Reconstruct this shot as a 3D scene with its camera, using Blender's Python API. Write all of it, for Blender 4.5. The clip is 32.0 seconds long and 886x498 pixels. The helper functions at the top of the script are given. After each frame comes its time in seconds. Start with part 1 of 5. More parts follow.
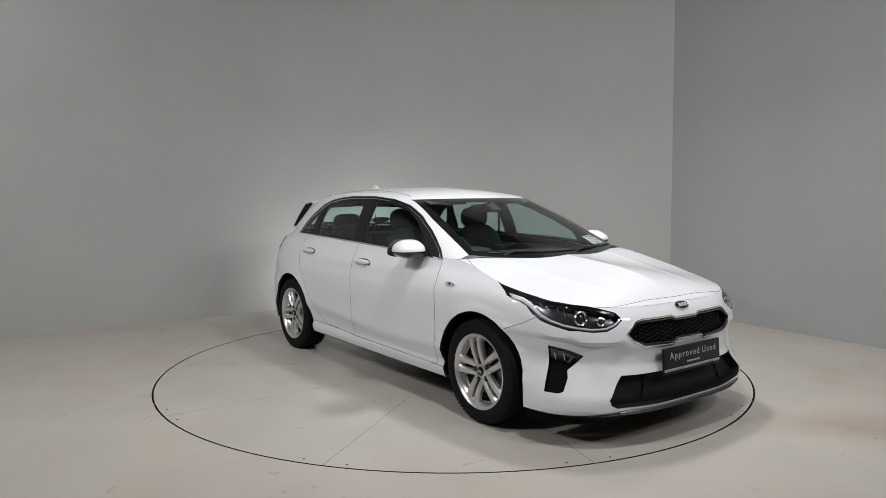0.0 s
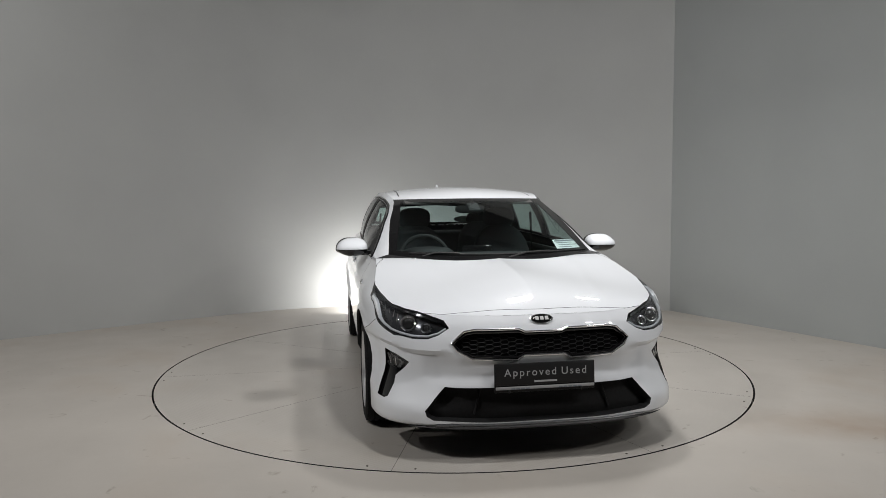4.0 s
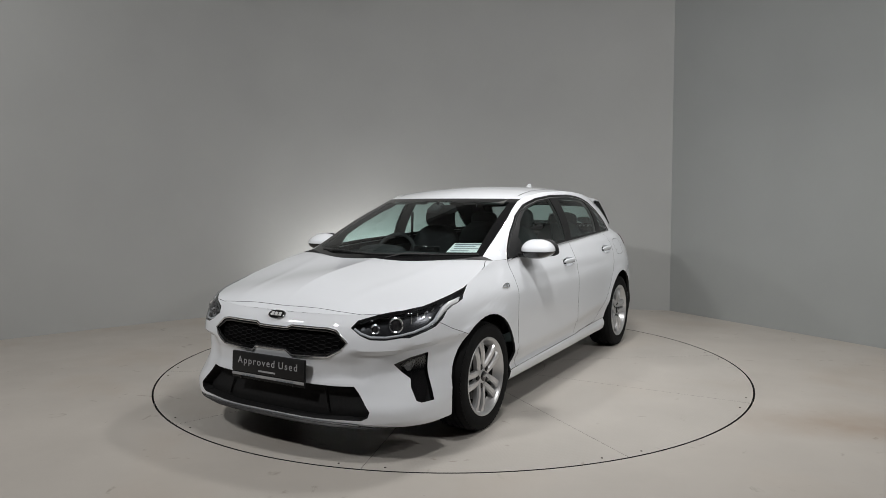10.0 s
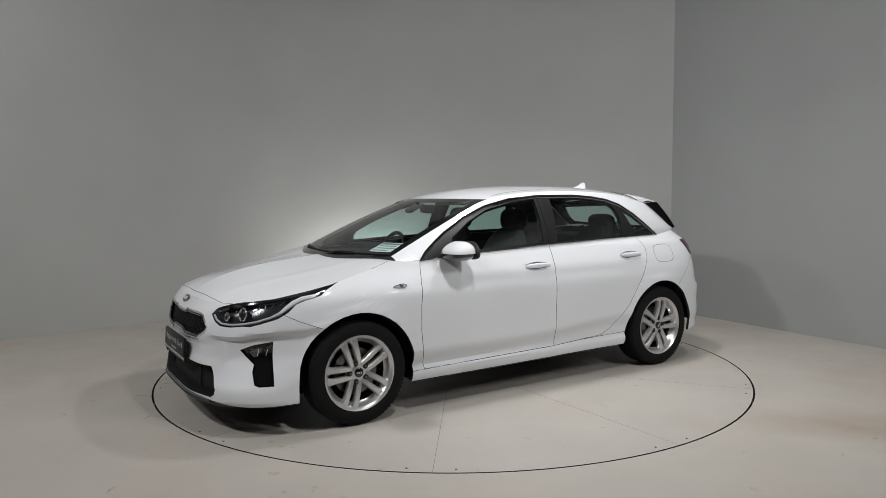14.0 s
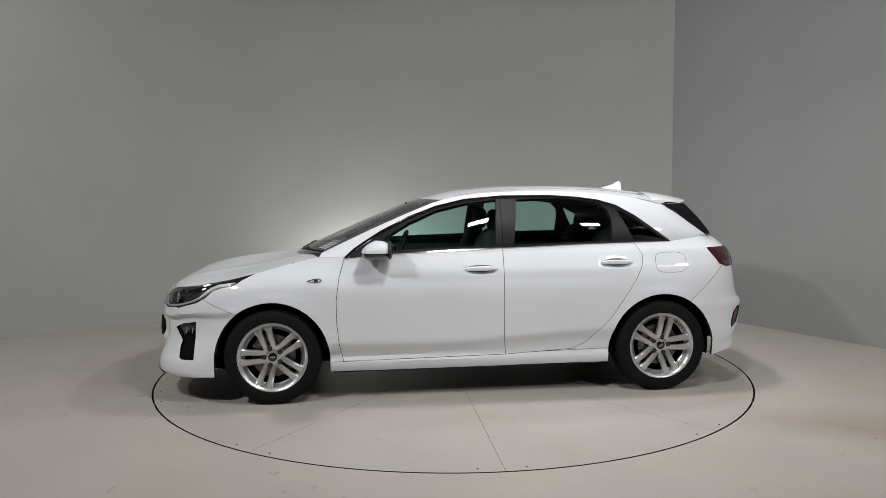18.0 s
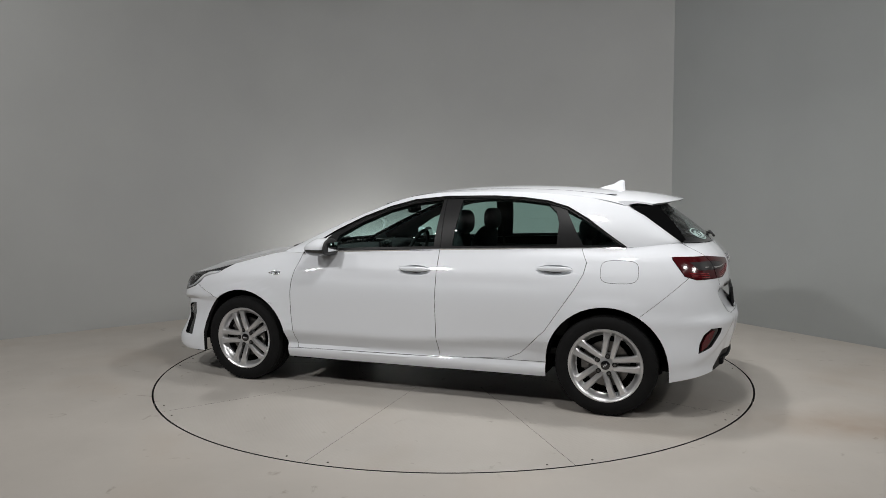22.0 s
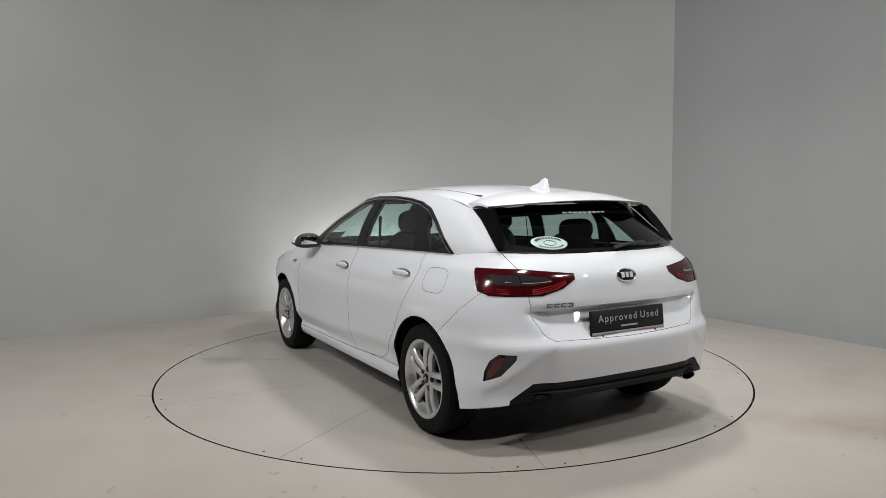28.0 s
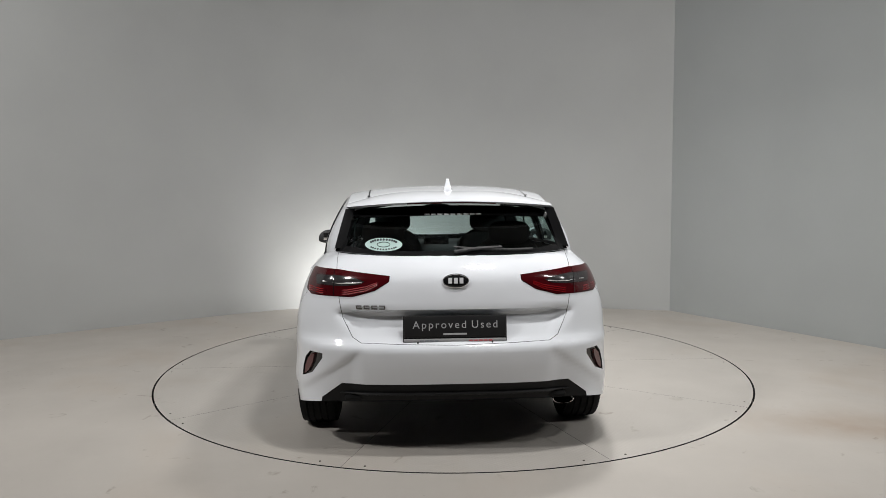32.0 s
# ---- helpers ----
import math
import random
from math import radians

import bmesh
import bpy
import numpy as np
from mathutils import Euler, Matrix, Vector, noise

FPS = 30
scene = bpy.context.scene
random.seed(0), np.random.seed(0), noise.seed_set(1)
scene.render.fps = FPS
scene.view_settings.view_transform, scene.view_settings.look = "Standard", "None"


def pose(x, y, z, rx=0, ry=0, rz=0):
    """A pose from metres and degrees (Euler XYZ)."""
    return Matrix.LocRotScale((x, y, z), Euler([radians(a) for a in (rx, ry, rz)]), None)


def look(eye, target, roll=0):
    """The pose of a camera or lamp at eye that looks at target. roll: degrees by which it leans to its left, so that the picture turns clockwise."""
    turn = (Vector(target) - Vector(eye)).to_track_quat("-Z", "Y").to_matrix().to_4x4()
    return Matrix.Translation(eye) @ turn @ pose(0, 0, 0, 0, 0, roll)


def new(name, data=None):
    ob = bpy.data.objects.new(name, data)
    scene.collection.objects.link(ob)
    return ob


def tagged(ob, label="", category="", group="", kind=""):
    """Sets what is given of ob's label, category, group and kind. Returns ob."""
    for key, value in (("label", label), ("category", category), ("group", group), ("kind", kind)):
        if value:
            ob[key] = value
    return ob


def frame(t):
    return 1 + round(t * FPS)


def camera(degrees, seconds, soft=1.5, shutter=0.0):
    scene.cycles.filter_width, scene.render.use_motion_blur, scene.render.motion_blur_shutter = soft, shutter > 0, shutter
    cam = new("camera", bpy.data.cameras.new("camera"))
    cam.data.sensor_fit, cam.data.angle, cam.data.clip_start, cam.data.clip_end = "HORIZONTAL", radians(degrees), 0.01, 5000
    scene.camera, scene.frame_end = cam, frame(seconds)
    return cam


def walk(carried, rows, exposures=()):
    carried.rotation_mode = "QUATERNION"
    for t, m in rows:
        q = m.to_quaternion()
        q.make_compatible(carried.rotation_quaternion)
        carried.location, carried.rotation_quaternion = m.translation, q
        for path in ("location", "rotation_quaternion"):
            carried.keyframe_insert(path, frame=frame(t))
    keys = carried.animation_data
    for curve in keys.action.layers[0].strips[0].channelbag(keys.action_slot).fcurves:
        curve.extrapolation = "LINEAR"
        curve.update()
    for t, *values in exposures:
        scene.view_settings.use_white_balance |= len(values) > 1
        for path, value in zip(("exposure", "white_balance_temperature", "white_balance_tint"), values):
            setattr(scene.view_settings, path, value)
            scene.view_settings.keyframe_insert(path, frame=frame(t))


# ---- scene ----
from mathutils.bvhtree import BVHTree

cam = camera(64.7, 32.0, .5)
EYE = (0.0, -5.615, 1.374)
PAN, TILT = radians(0.659), radians(4.47)
AIM = (EYE[0] - 5 * math.sin(PAN), EYE[1] + 5 * math.cos(PAN), EYE[2] - 5 * math.tan(TILT))
walk(cam, [(0.0, look(EYE, AIM, -0.409)), (32.0, look(EYE, AIM, -0.409))],
     [(0.0, .26), (2.0, .23), (3.0, .04), (6.0, .06), (10.0, .06), (19.0, .06), (22.0, .05), (23.0, .06), (24.0, .05), (25.0, .31), (28.0, .34), (30.0, .42), (32.0, .43)])

# ---- world and lamps ----
world = bpy.data.worlds.new("hall_world")
scene.world = world
world.use_nodes = True
world.node_tree.nodes["Background"].inputs[0].default_value = (.8, .9, 1.0, 1)
world.node_tree.nodes["Background"].inputs[1].default_value = .02

LAMPS = [  # place, aim, watts, spread in degrees
    ((-3.1, -3.9, 3.80), (-.7, .5, .4), 63, 160),
    ((3.3, -3.9, 3.80), (.9, .4, .4), 29, 160),
    ((.6, -2.8, 3.75), (.3, -.2, .3), 30, 140),
    ((.85, -.35, 3.70), (.6, -.4, 0), 30, 140),
    ((2.2, 1.0, 3.90), (.5, 0, 0), 9, 110),
    # two unseen lamps added only to brighten the left and right walls
    ((-5.2, -2.5, 3.90), (-4.0, 1.0, 2.2), 35, 150),
    ((5.0, -4.0, 3.80), (4.2, -.6, 2.6), 41, 135),
]
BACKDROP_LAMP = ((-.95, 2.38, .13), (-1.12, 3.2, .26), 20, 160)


# ---- materials ----
def material(name, colour, rough=.5, metal=0.0, coat=0.0, vary=.06, scale=6.0, fine=0.0, fine_scale=180.0, spec=.5):
    """Principled surface with two scales of variation and fine relief."""
    m = bpy.data.materials.new(name)
    m.use_nodes = True
    t = m.node_tree
    b = t.nodes["Principled BSDF"]
    b.inputs["Roughness"].default_value = rough
    b.inputs["Metallic"].default_value = metal
    b.inputs["Coat Weight"].default_value = coat
    b.inputs["Coat Roughness"].default_value = .03
    b.inputs["Specular IOR Level"].default_value = spec
    co = t.nodes.new("ShaderNodeTexCoord")
    n1 = t.nodes.new("ShaderNodeTexNoise")
    n1.inputs["Scale"].default_value = scale
    n1.inputs["Detail"].default_value = 6
    t.links.new(co.outputs["Object"], n1.inputs["Vector"])
    mr = t.nodes.new("ShaderNodeMapRange")
    mr.inputs["From Min"].default_value, mr.inputs["From Max"].default_value = .3, .7
    mr.inputs["To Min"].default_value, mr.inputs["To Max"].default_value = 1 - vary, 1 + vary
    t.links.new(n1.outputs["Fac"], mr.inputs["Value"])
    mix = t.nodes.new("ShaderNodeMix")
    mix.data_type, mix.blend_type = "RGBA", "MULTIPLY"
    mix.inputs["Factor"].default_value = 1
    mix.inputs["A"].default_value = (*colour, 1)
    t.links.new(mr.outputs["Result"], mix.inputs["B"])
    t.links.new(mix.outputs["Result"], b.inputs["Base Color"])
    if fine:
        n2 = t.nodes.new("ShaderNodeTexNoise")
        n2.inputs["Scale"].default_value = fine_scale
        n2.inputs["Detail"].default_value = 4
        t.links.new(co.outputs["Object"], n2.inputs["Vector"])
        bump = t.nodes.new("ShaderNodeBump")
        bump.inputs["Strength"].default_value = fine
        bump.inputs["Distance"].default_value = .002
        t.links.new(n2.outputs["Fac"], bump.inputs["Height"])
        t.links.new(bump.outputs["Normal"], b.inputs["Normal"])
    return m


def glass(name, tint, index=1.5, rough=0.0):
    m = bpy.data.materials.new(name)
    m.use_nodes = True
    t = m.node_tree
    t.nodes.clear()
    out, mix = t.nodes.new("ShaderNodeOutputMaterial"), t.nodes.new("ShaderNodeMixShader")
    see, shine, lw = t.nodes.new("ShaderNodeBsdfTransparent"), t.nodes.new("ShaderNodeBsdfGlossy"), t.nodes.new("ShaderNodeLayerWeight")
    pw, fr = t.nodes.new("ShaderNodeMath"), t.nodes.new("ShaderNodeMath")
    pw.operation, fr.operation = "POWER", "MULTIPLY_ADD"
    base = ((index - 1) / (index + 1)) ** 2 * 1.7
    lw.inputs["Blend"].default_value = .5
    pw.inputs[1].default_value = 4.5
    fr.inputs[1].default_value, fr.inputs[2].default_value = 1 - base, base
    t.links.new(lw.outputs["Facing"], pw.inputs[0])
    t.links.new(pw.outputs[0], fr.inputs[0])
    see.inputs["Color"].default_value = (*tint, 1)
    shine.inputs["Roughness"].default_value = rough
    t.links.new(fr.outputs[0], mix.inputs[0])
    t.links.new(see.outputs[0], mix.inputs[1])
    t.links.new(shine.outputs[0], mix.inputs[2])
    t.links.new(mix.outputs[0], out.inputs[0])
    return m


def glow(name, colour, power):
    m = bpy.data.materials.new(name)
    m.use_nodes = True
    b = m.node_tree.nodes["Principled BSDF"]
    b.inputs["Base Color"].default_value = (*colour, 1)
    b.inputs["Emission Color"].default_value = (*colour, 1)
    b.inputs["Emission Strength"].default_value = power
    return m


PAINT = material("white_paint", (.715, .735, .768), .40, coat=1.0, vary=.01, scale=2, spec=.18)
WALL = material("wall_paint", (.362, .367, .360), .75, vary=.03, scale=1.2, fine=.15, fine_scale=60)
# wall paint with the right panel's cooler, dimmer light put into its colour
WALL_COOL_LIGHT = material("wall_paint_cool_light", (.346, .362, .358), .75, vary=.03, scale=1.2, fine=.15, fine_scale=60)
CEILING = material("ceiling_sheet", (.11, .11, .11), .6, vary=.05, scale=2)
HALL = material("hall_wall_paint", (.11, .11, .11), .7, vary=.05, scale=1)
GLOSS_BLACK = material("gloss_black", (.007, .007, .0075), .12, coat=.5, vary=.05)
PLASTIC = material("black_plastic", (.013, .013, .0135), .48, vary=.12, scale=30, fine=.25, fine_scale=500)
TRIM = material("satin_black_trim", (.011, .011, .0115), .45, vary=.06, scale=12, spec=.22)
BLADE = material("black_window_blade", (.003, .003, .0033), .4, vary=.05, spec=.05)
INTAKE = material("intake_mesh", (.009, .009, .0095), .7, vary=.2, scale=60, fine=.4, fine_scale=300, spec=.2)
SKIRT = material("skirt_black", (.006, .006, .0064), .5, vary=.1, scale=30, spec=.2)
SILVER = material("badge_silver", (.50, .50, .51), .35, vary=.03)
LINER = material("wheel_liner", (.010, .010, .0102), .85, vary=.2, scale=20, fine=.3, spec=.1)
RUBBER = material("tyre_rubber", (.009, .009, .0093), .76, vary=.16, scale=14, fine=.3, fine_scale=260, spec=.12)
ALLOY = material("silver_alloy", (.60, .60, .605), .30, metal=.75, vary=.05, scale=20, coat=.3)
STEEL = material("brake_steel", (.17, .165, .16), .38, metal=1.0, vary=.15, scale=40)
CHROME = material("chrome", (.82, .82, .83), .07, metal=1.0, vary=.02)
BRIGHT = material("satin_chrome", (.80, .80, .81), .16, metal=.95, vary=.02)
LAMP_HOUSE = material("lamp_housing", (.20, .20, .205), .26, metal=.7, vary=.1, scale=30)
LAMP_BOWL = material("lamp_bowl", (.085, .085, .09), .22, metal=.6, vary=.1, scale=30)
RED_GUIDE = material("red_light_guide", (.20, .004, .007), .2, coat=1.0, vary=.05)
RED = material("red_lens", (.048, .0022, .0038), .12, coat=.35, vary=.10, scale=25, spec=.35)
DEEP_RED = material("deep_red_reflector", (.075, .006, .008), .18, coat=.6, vary=.1, scale=60)
SMOKE = material("smoked_lens", (.028, .026, .027), .12, coat=.35, vary=.15, scale=40, spec=.35)
SEAT_CLOTH = material("seat_cloth", (.020, .020, .022), .9, vary=.15, scale=25, fine=.4, fine_scale=400)
CABIN = material("cabin_plastic", (.014, .014, .015), .7, vary=.1, scale=15, fine=.2)
HEADLINER = material("headliner_cloth", (.06, .06, .058), .9, vary=.05)
PAPER = material("paper", (.75, .78, .78), .6, vary=.03)
STRIP = material("strip_grey", (.30, .30, .305), .5, vary=.05)
PRINT = material("print_grey", (.16, .18, .2), .6)
PRINT_DARK = material("print_dark", (.025, .03, .035), .6)
PRINT_RED = material("print_red", (.45, .08, .09), .6)
PLATE = material("plate_black", (.012, .012, .0125), .45, vary=.1, spec=.3)
LETTER = material("plate_letters", (.36, .36, .37), .45)
STICKER = material("sticker_mint", (.40, .53, .50), .5, vary=.03)
SCREEN_GLASS = glass("screen_glass", (.80, .89, .88))
SIDE_GLASS = glass("side_glass", (.74, .93, .89))
TAIL_GLASS = glass("tail_glass", (.80, .90, .89))
LENS = glass("lamp_lens", (.86, .88, .9), 1.45)
GUIDE = material("light_guide", (.62, .63, .65), .18, coat=1.0, vary=.02)
# near-black for panel folds and nut pockets, painted in place of their shade
RECESS_SHADE = material("recess_shade_black", (.01, .01, .01), .8, vary=.1)
MIRROR = material("mirror_glass", (.85, .86, .87), .02, metal=1.0, vary=.0)
LAMP_GLOW = glow("flood_lamp_lens", (1.0, .98, .95), 6)


# ---- body surfaces ----
def curve(points):
    """Smooth monotone curve through (t, value) points."""
    p = np.array(points, float)
    t, v = p[:, 0], p[:, 1]
    h, d = np.diff(t), np.diff(v) / np.diff(t)
    m = np.zeros(len(t))
    m[0], m[-1] = d[0], d[-1]
    for i in range(1, len(t) - 1):
        if d[i - 1] * d[i] > 0:
            a, b = 2 * h[i] + h[i - 1], h[i] + 2 * h[i - 1]
            m[i] = (a + b) / (a / d[i - 1] + b / d[i])

    def value(s):
        s = np.clip(np.asarray(s, float), t[0], t[-1])
        i = np.clip(np.searchsorted(t, s) - 1, 0, len(t) - 2)
        u = (s - t[i]) / h[i]
        return ((1 + 2 * u) * (1 - u) ** 2 * v[i] + u * (1 - u) ** 2 * h[i] * m[i]
                + u * u * (3 - 2 * u) * v[i + 1] + u * u * (u - 1) * h[i] * m[i + 1])
    return value


def smooth(a, b, s):
    u = np.clip((s - a) / (b - a), 0, 1)
    return u * u * (3 - 2 * u)


# car body: x forward, y to its left, z up, origin on the floor midway between the axles
front_x = curve([(.17, 2.12), (.215, 2.186), (.26, 2.188), (.36, 2.168), (.46, 2.165), (.53, 2.168), (.62, 2.155), (.69, 2.13), (.745, 2.09), (.85, 1.97), (1.0, 1.88)])
rear_x = curve([(.17, -1.99), (.25, -2.025), (.36, -2.052), (.43, -2.074), (.52, -2.098), (.59, -2.107), (.615, -2.092), (.64, -2.072), (.74, -2.052), (.79, -2.048), (.86, -2.043), (.93, -2.033), (1.0, -1.99), (1.06, -1.93)])
half_w = curve([(.17, .81), (.22, .850), (.262, .860), (.34, .878), (.42, .884), (.5, .886), (.68, .893), (.78, .888), (.85, .872), (.93, .838), (1.0, .803), (1.07, .76)])
door_foot = curve([(.17, 0), (.262, 0), (.284, .016), (.302, .028), (.386, .003), (.397, 0), (1.1, 0)])
# plan of the nose and of the tail: share of the half width over the setback
nose = curve([(0, 0), (.22, .003), (.4, .020), (.55, .055), (.69, .100), (.82, .190), (.91, .315), (.955, .45), (.985, .68), (1.0, 1.0)])
tail = curve([(0, 0), (.25, .004), (.5, .03), (.66, .065), (.78, .115), (.88, .2), (.945, .31), (.975, .46), (.99, .65), (1.0, .95)])
top_z = curve([(-2.0, 1.05), (-1.75, 1.062), (-1.43, 1.036), (-.74, 1.026), (-.22, 1.011), (.18, .996), (.56, .981), (.86, .958), (1.0, .962), (1.15, .936), (1.3, .898), (1.47, .854), (1.7, .799), (1.9, .765), (2.1, .748)])
bottom_z = curve([(-2.1, .33), (-1.75, .25), (-1.6, .22), (-1.0, .212), (1.0, .2), (1.6, .195), (1.9, .19), (2.15, .2)])


def side_point(c, v):
    """Point of the lower body: c runs from the nose's middle (0) round the side to the tail's middle (3), v from the bottom edge up (0..1)."""
    c, v = np.broadcast_arrays(np.asarray(c, float), np.asarray(v, float))
    wy = np.where(c < 1, c, np.where(c > 2, 3 - c, 1.0))
    x = np.where(c < 1, 2.12 - nose(wy), np.where(c > 2, -2.03 + tail(wy), 0))
    mid = np.clip(c - 1, 0, 1)
    x = np.where((c >= 1) & (c <= 2), 1.12 * (1 - mid) - 1.08 * mid, x)
    for _ in range(4):
        zt, zb = top_z(x), bottom_z(x)
        z = zb + v * (zt - zb)
        low = .74 + .26 * smooth(.24, .52, z)
        xf, xr = front_x(z) - nose(wy) * low, rear_x(z) + tail(wy) * (.68 + .32 * smooth(.30, .56, z))
        a, b = front_x(z) - nose(1.0) * low, rear_x(z) + tail(1.0) * (.68 + .32 * smooth(.30, .56, z))
        x = np.where(c < 1, xf, np.where(c > 2, xr, a + (b - a) * mid))
    # the crease low on the doors climbs towards the tail
    w = half_w(z) - smooth(1.1, .98, np.abs(x)) * door_foot(z - .06 * smooth(.2, -.95, x) * smooth(-1.25, -1.0, x) * smooth(.30, .37, z) * smooth(.66, .50, z))
    w = w - .032 * smooth(.97, 1.04, z) * smooth(-.5, -1.45, x)
    w = w - .01 * smooth(.7, .84, z) * smooth(-.7, -1.6, x)
    # shoulders draw in towards the foot of the windscreen
    w = w - .046 * smooth(.76, .93, z) * smooth(.35, 1.0, x) * smooth(1.9, 1.5, x)
    # the bumpers stand upright down to their lower edge
    w = w + np.maximum(0, .876 - w) * smooth(.36, .30, z) * smooth(1.48, 1.60, np.abs(x))
    y = w * wy
    for cx in (1.325, -1.325):
        r = np.hypot(x - cx, (z - .30) * .98)
        y = y + (.010 * smooth(.424, .406, r) + .005 * np.exp(-((r - .37) / .12) ** 2)) * smooth(.9, .985, wy) * smooth(.22, .4, z)
    # soft tornado line over the doors and the hollow below it
    y = y - .006 * np.exp(-((z - .80) / .035) ** 2) * smooth(1.2, .8, np.abs(x))
    # hollow round the rear number plate
    dep = .055 * np.clip((z - .600) / .150, 0, 1) * smooth(.792, .758, z) * smooth(.655, .53, np.abs(y) + (.775 - z) * .7)
    x = np.where(c > 2, x + dep, x)
    # nose: hollow behind the front plate and over the intake
    dep = .016 * smooth(.39, .45, z) * smooth(.56, .50, z) * smooth(.62, .45, np.abs(y))
    x = np.where(c < 1, x - dep, x)
    # cheeks of the front bumper, set in under a ledge
    edge = .568 + .032 * smooth(.72, .95, wy)
    dep = .032 * smooth(edge + .010, edge - .020, z) * smooth(.27, .47, z)
    x = np.where(c < 1, x - dep * smooth(.48, .64, wy) * smooth(.99, .94, wy), x)
    y = np.where(c < 1, y - .6 * dep * smooth(.66, .80, wy) * smooth(.995, .96, wy), y)
    # lower corners of the rear bumper, set in below a slanting crease
    dep = .016 * smooth(.0, .03, (.60 - .62 * (wy - .55)) - z) * smooth(.26, .36, z) * smooth(.52, .62, wy) * smooth(.985, .93, wy)
    x = np.where(c > 2, x + dep, x)
    return np.stack([x, y, z], -1)


def top_edge(x):
    """c of the lower body's top edge at a given x (nose half: c < 1; tail half: c > 2)."""
    cs = np.linspace(0, 3, 1500)
    return np.interp(-np.asarray(x), -side_point(cs, 1.0)[:, 0], cs)


roof_z = curve([(-1.75, 1.332), (-1.5, 1.372), (-1.3, 1.396), (-1.09, 1.415), (-.87, 1.430), (-.65, 1.437), (-.43, 1.437), (-.2, 1.427), (.02, 1.405), (.19, 1.372), (.30, 1.340)])
hood_z = curve([(1.13, .970), (1.365, .947), (1.68, .909), (1.907, .852), (2.03, .790), (2.09, .748)])
rail_y = curve([(-1.75, .64), (-1.44, .60), (-1.2, .604), (-.6, .626), (0, .600), (.17, .574), (.6, .642), (1.005, .690)])
rail_z = curve([(-1.75, 1.068), (-1.6, 1.178), (-1.46, 1.275), (-1.35, 1.315), (-1.2, 1.345), (-.9, 1.378), (-.5, 1.392), (-.2, 1.386), (0, 1.368), (.17, 1.336), (.4, 1.252), (.7, 1.125), (1.005, .984)])


def rail(x):
    x = np.asarray(x, float)
    return np.stack([x, rail_y(x), rail_z(x)], -1)


def coons(c0, c1, d0, d1, nu, nv):
    """Coons patch: c0(u), c1(u) along v = 0 and 1; d0(v), d1(v) along u = 0 and 1."""
    us = np.linspace(0, 1, nu) if isinstance(nu, int) else np.asarray(nu)
    vs = np.linspace(0, 1, nv) if isinstance(nv, int) else np.asarray(nv)
    u, v = us[:, None, None], vs[None, :, None]
    a, b = c0(u[:, 0, 0])[:, None], c1(u[:, 0, 0])[:, None]
    e, f = d0(v[0, :, 0])[None], d1(v[0, :, 0])[None]
    p00, p10, p01, p11 = a[0, 0], a[-1, 0], b[0, 0], b[-1, 0]
    return ((1 - v) * a + v * b + (1 - u) * e + u * f
            - ((1 - u) * (1 - v) * p00 + u * (1 - v) * p10 + (1 - u) * v * p01 + u * v * p11))


def line3(fx, fy, fz):
    return lambda s: np.stack([fx(s) + 0 * s, fy(s) + 0 * s, fz(s) + 0 * s], -1)


NOSE_COLS = 80
C_COWL = .995
C_HOOD = 64 / 80
C_TAIL = float(top_edge(-1.745))
GB = side_point(C_TAIL, 1.0)


def patch_lower(nc=124, nv=40):
    c = np.concatenate([np.linspace(0, 1, NOSE_COLS, endpoint=False), [.99, .9925, .995, .9975], np.linspace(1, 2, 40, endpoint=False), [2, 2.003, 2.006, 2.01, 2.015], np.linspace(2.021, 3, 46)])
    return side_point(c[:, None], np.linspace(0, 1, nv)[None, :])


def hood_front(s):
    return side_point(s * C_HOOD, 1.0)


def hood_side(s):
    return side_point(C_HOOD + (C_COWL - C_HOOD) * s, 1.0)


COWL_END = side_point(C_COWL, 1.0)
cowl = line3(lambda s: 1.13 - (1.13 - COWL_END[0]) * s ** 2.2, lambda s: COWL_END[1] * s, lambda s: .972 + (COWL_END[2] - .972) * s ** 2.5)
hood_mid = line3(lambda s: 2.09 + (1.13 - 2.09) * s, lambda s: 0 * s, lambda s: hood_z(2.09 + (1.13 - 2.09) * s))
glass_foot = line3(lambda s: 1.24 - .235 * s ** 2.2, lambda s: .690 * s, lambda s: .948 + .036 * s ** 2)
glass_head = line3(lambda s: .30 - .13 * s ** 2, lambda s: .574 * s, lambda s: 1.342 - .006 * s ** 2)
glass_mid = line3(lambda s: 1.24 + (.30 - 1.24) * s, lambda s: 0 * s, lambda s: .948 + (1.342 - .948) * s + .05 * s * (1 - s))
pillar_a = lambda s: rail(1.005 + (.17 - 1.005) * s)
tail_head = line3(lambda s: -1.60 + .14 * s ** 2.5, lambda s: .60 * s, lambda s: 1.312 - .037 * s ** 2.5)
tail_foot = lambda s: side_point(3 - (3 - C_TAIL) * s, 1.0)
roof_mid = line3(lambda s: .30 + (-1.56 - .30) * s, lambda s: 0 * s, lambda s: np.where(s < 1, roof_z(.30 + (-1.56 - .30) * s), 1.36))
tail_head_roof = line3(lambda s: -1.56 + .10 * s ** 2.5, lambda s: .60 * s, lambda s: 1.36 - .085 * s ** 2.5)
roof_side = lambda s: rail(.17 + (-1.46 - .17) * s)


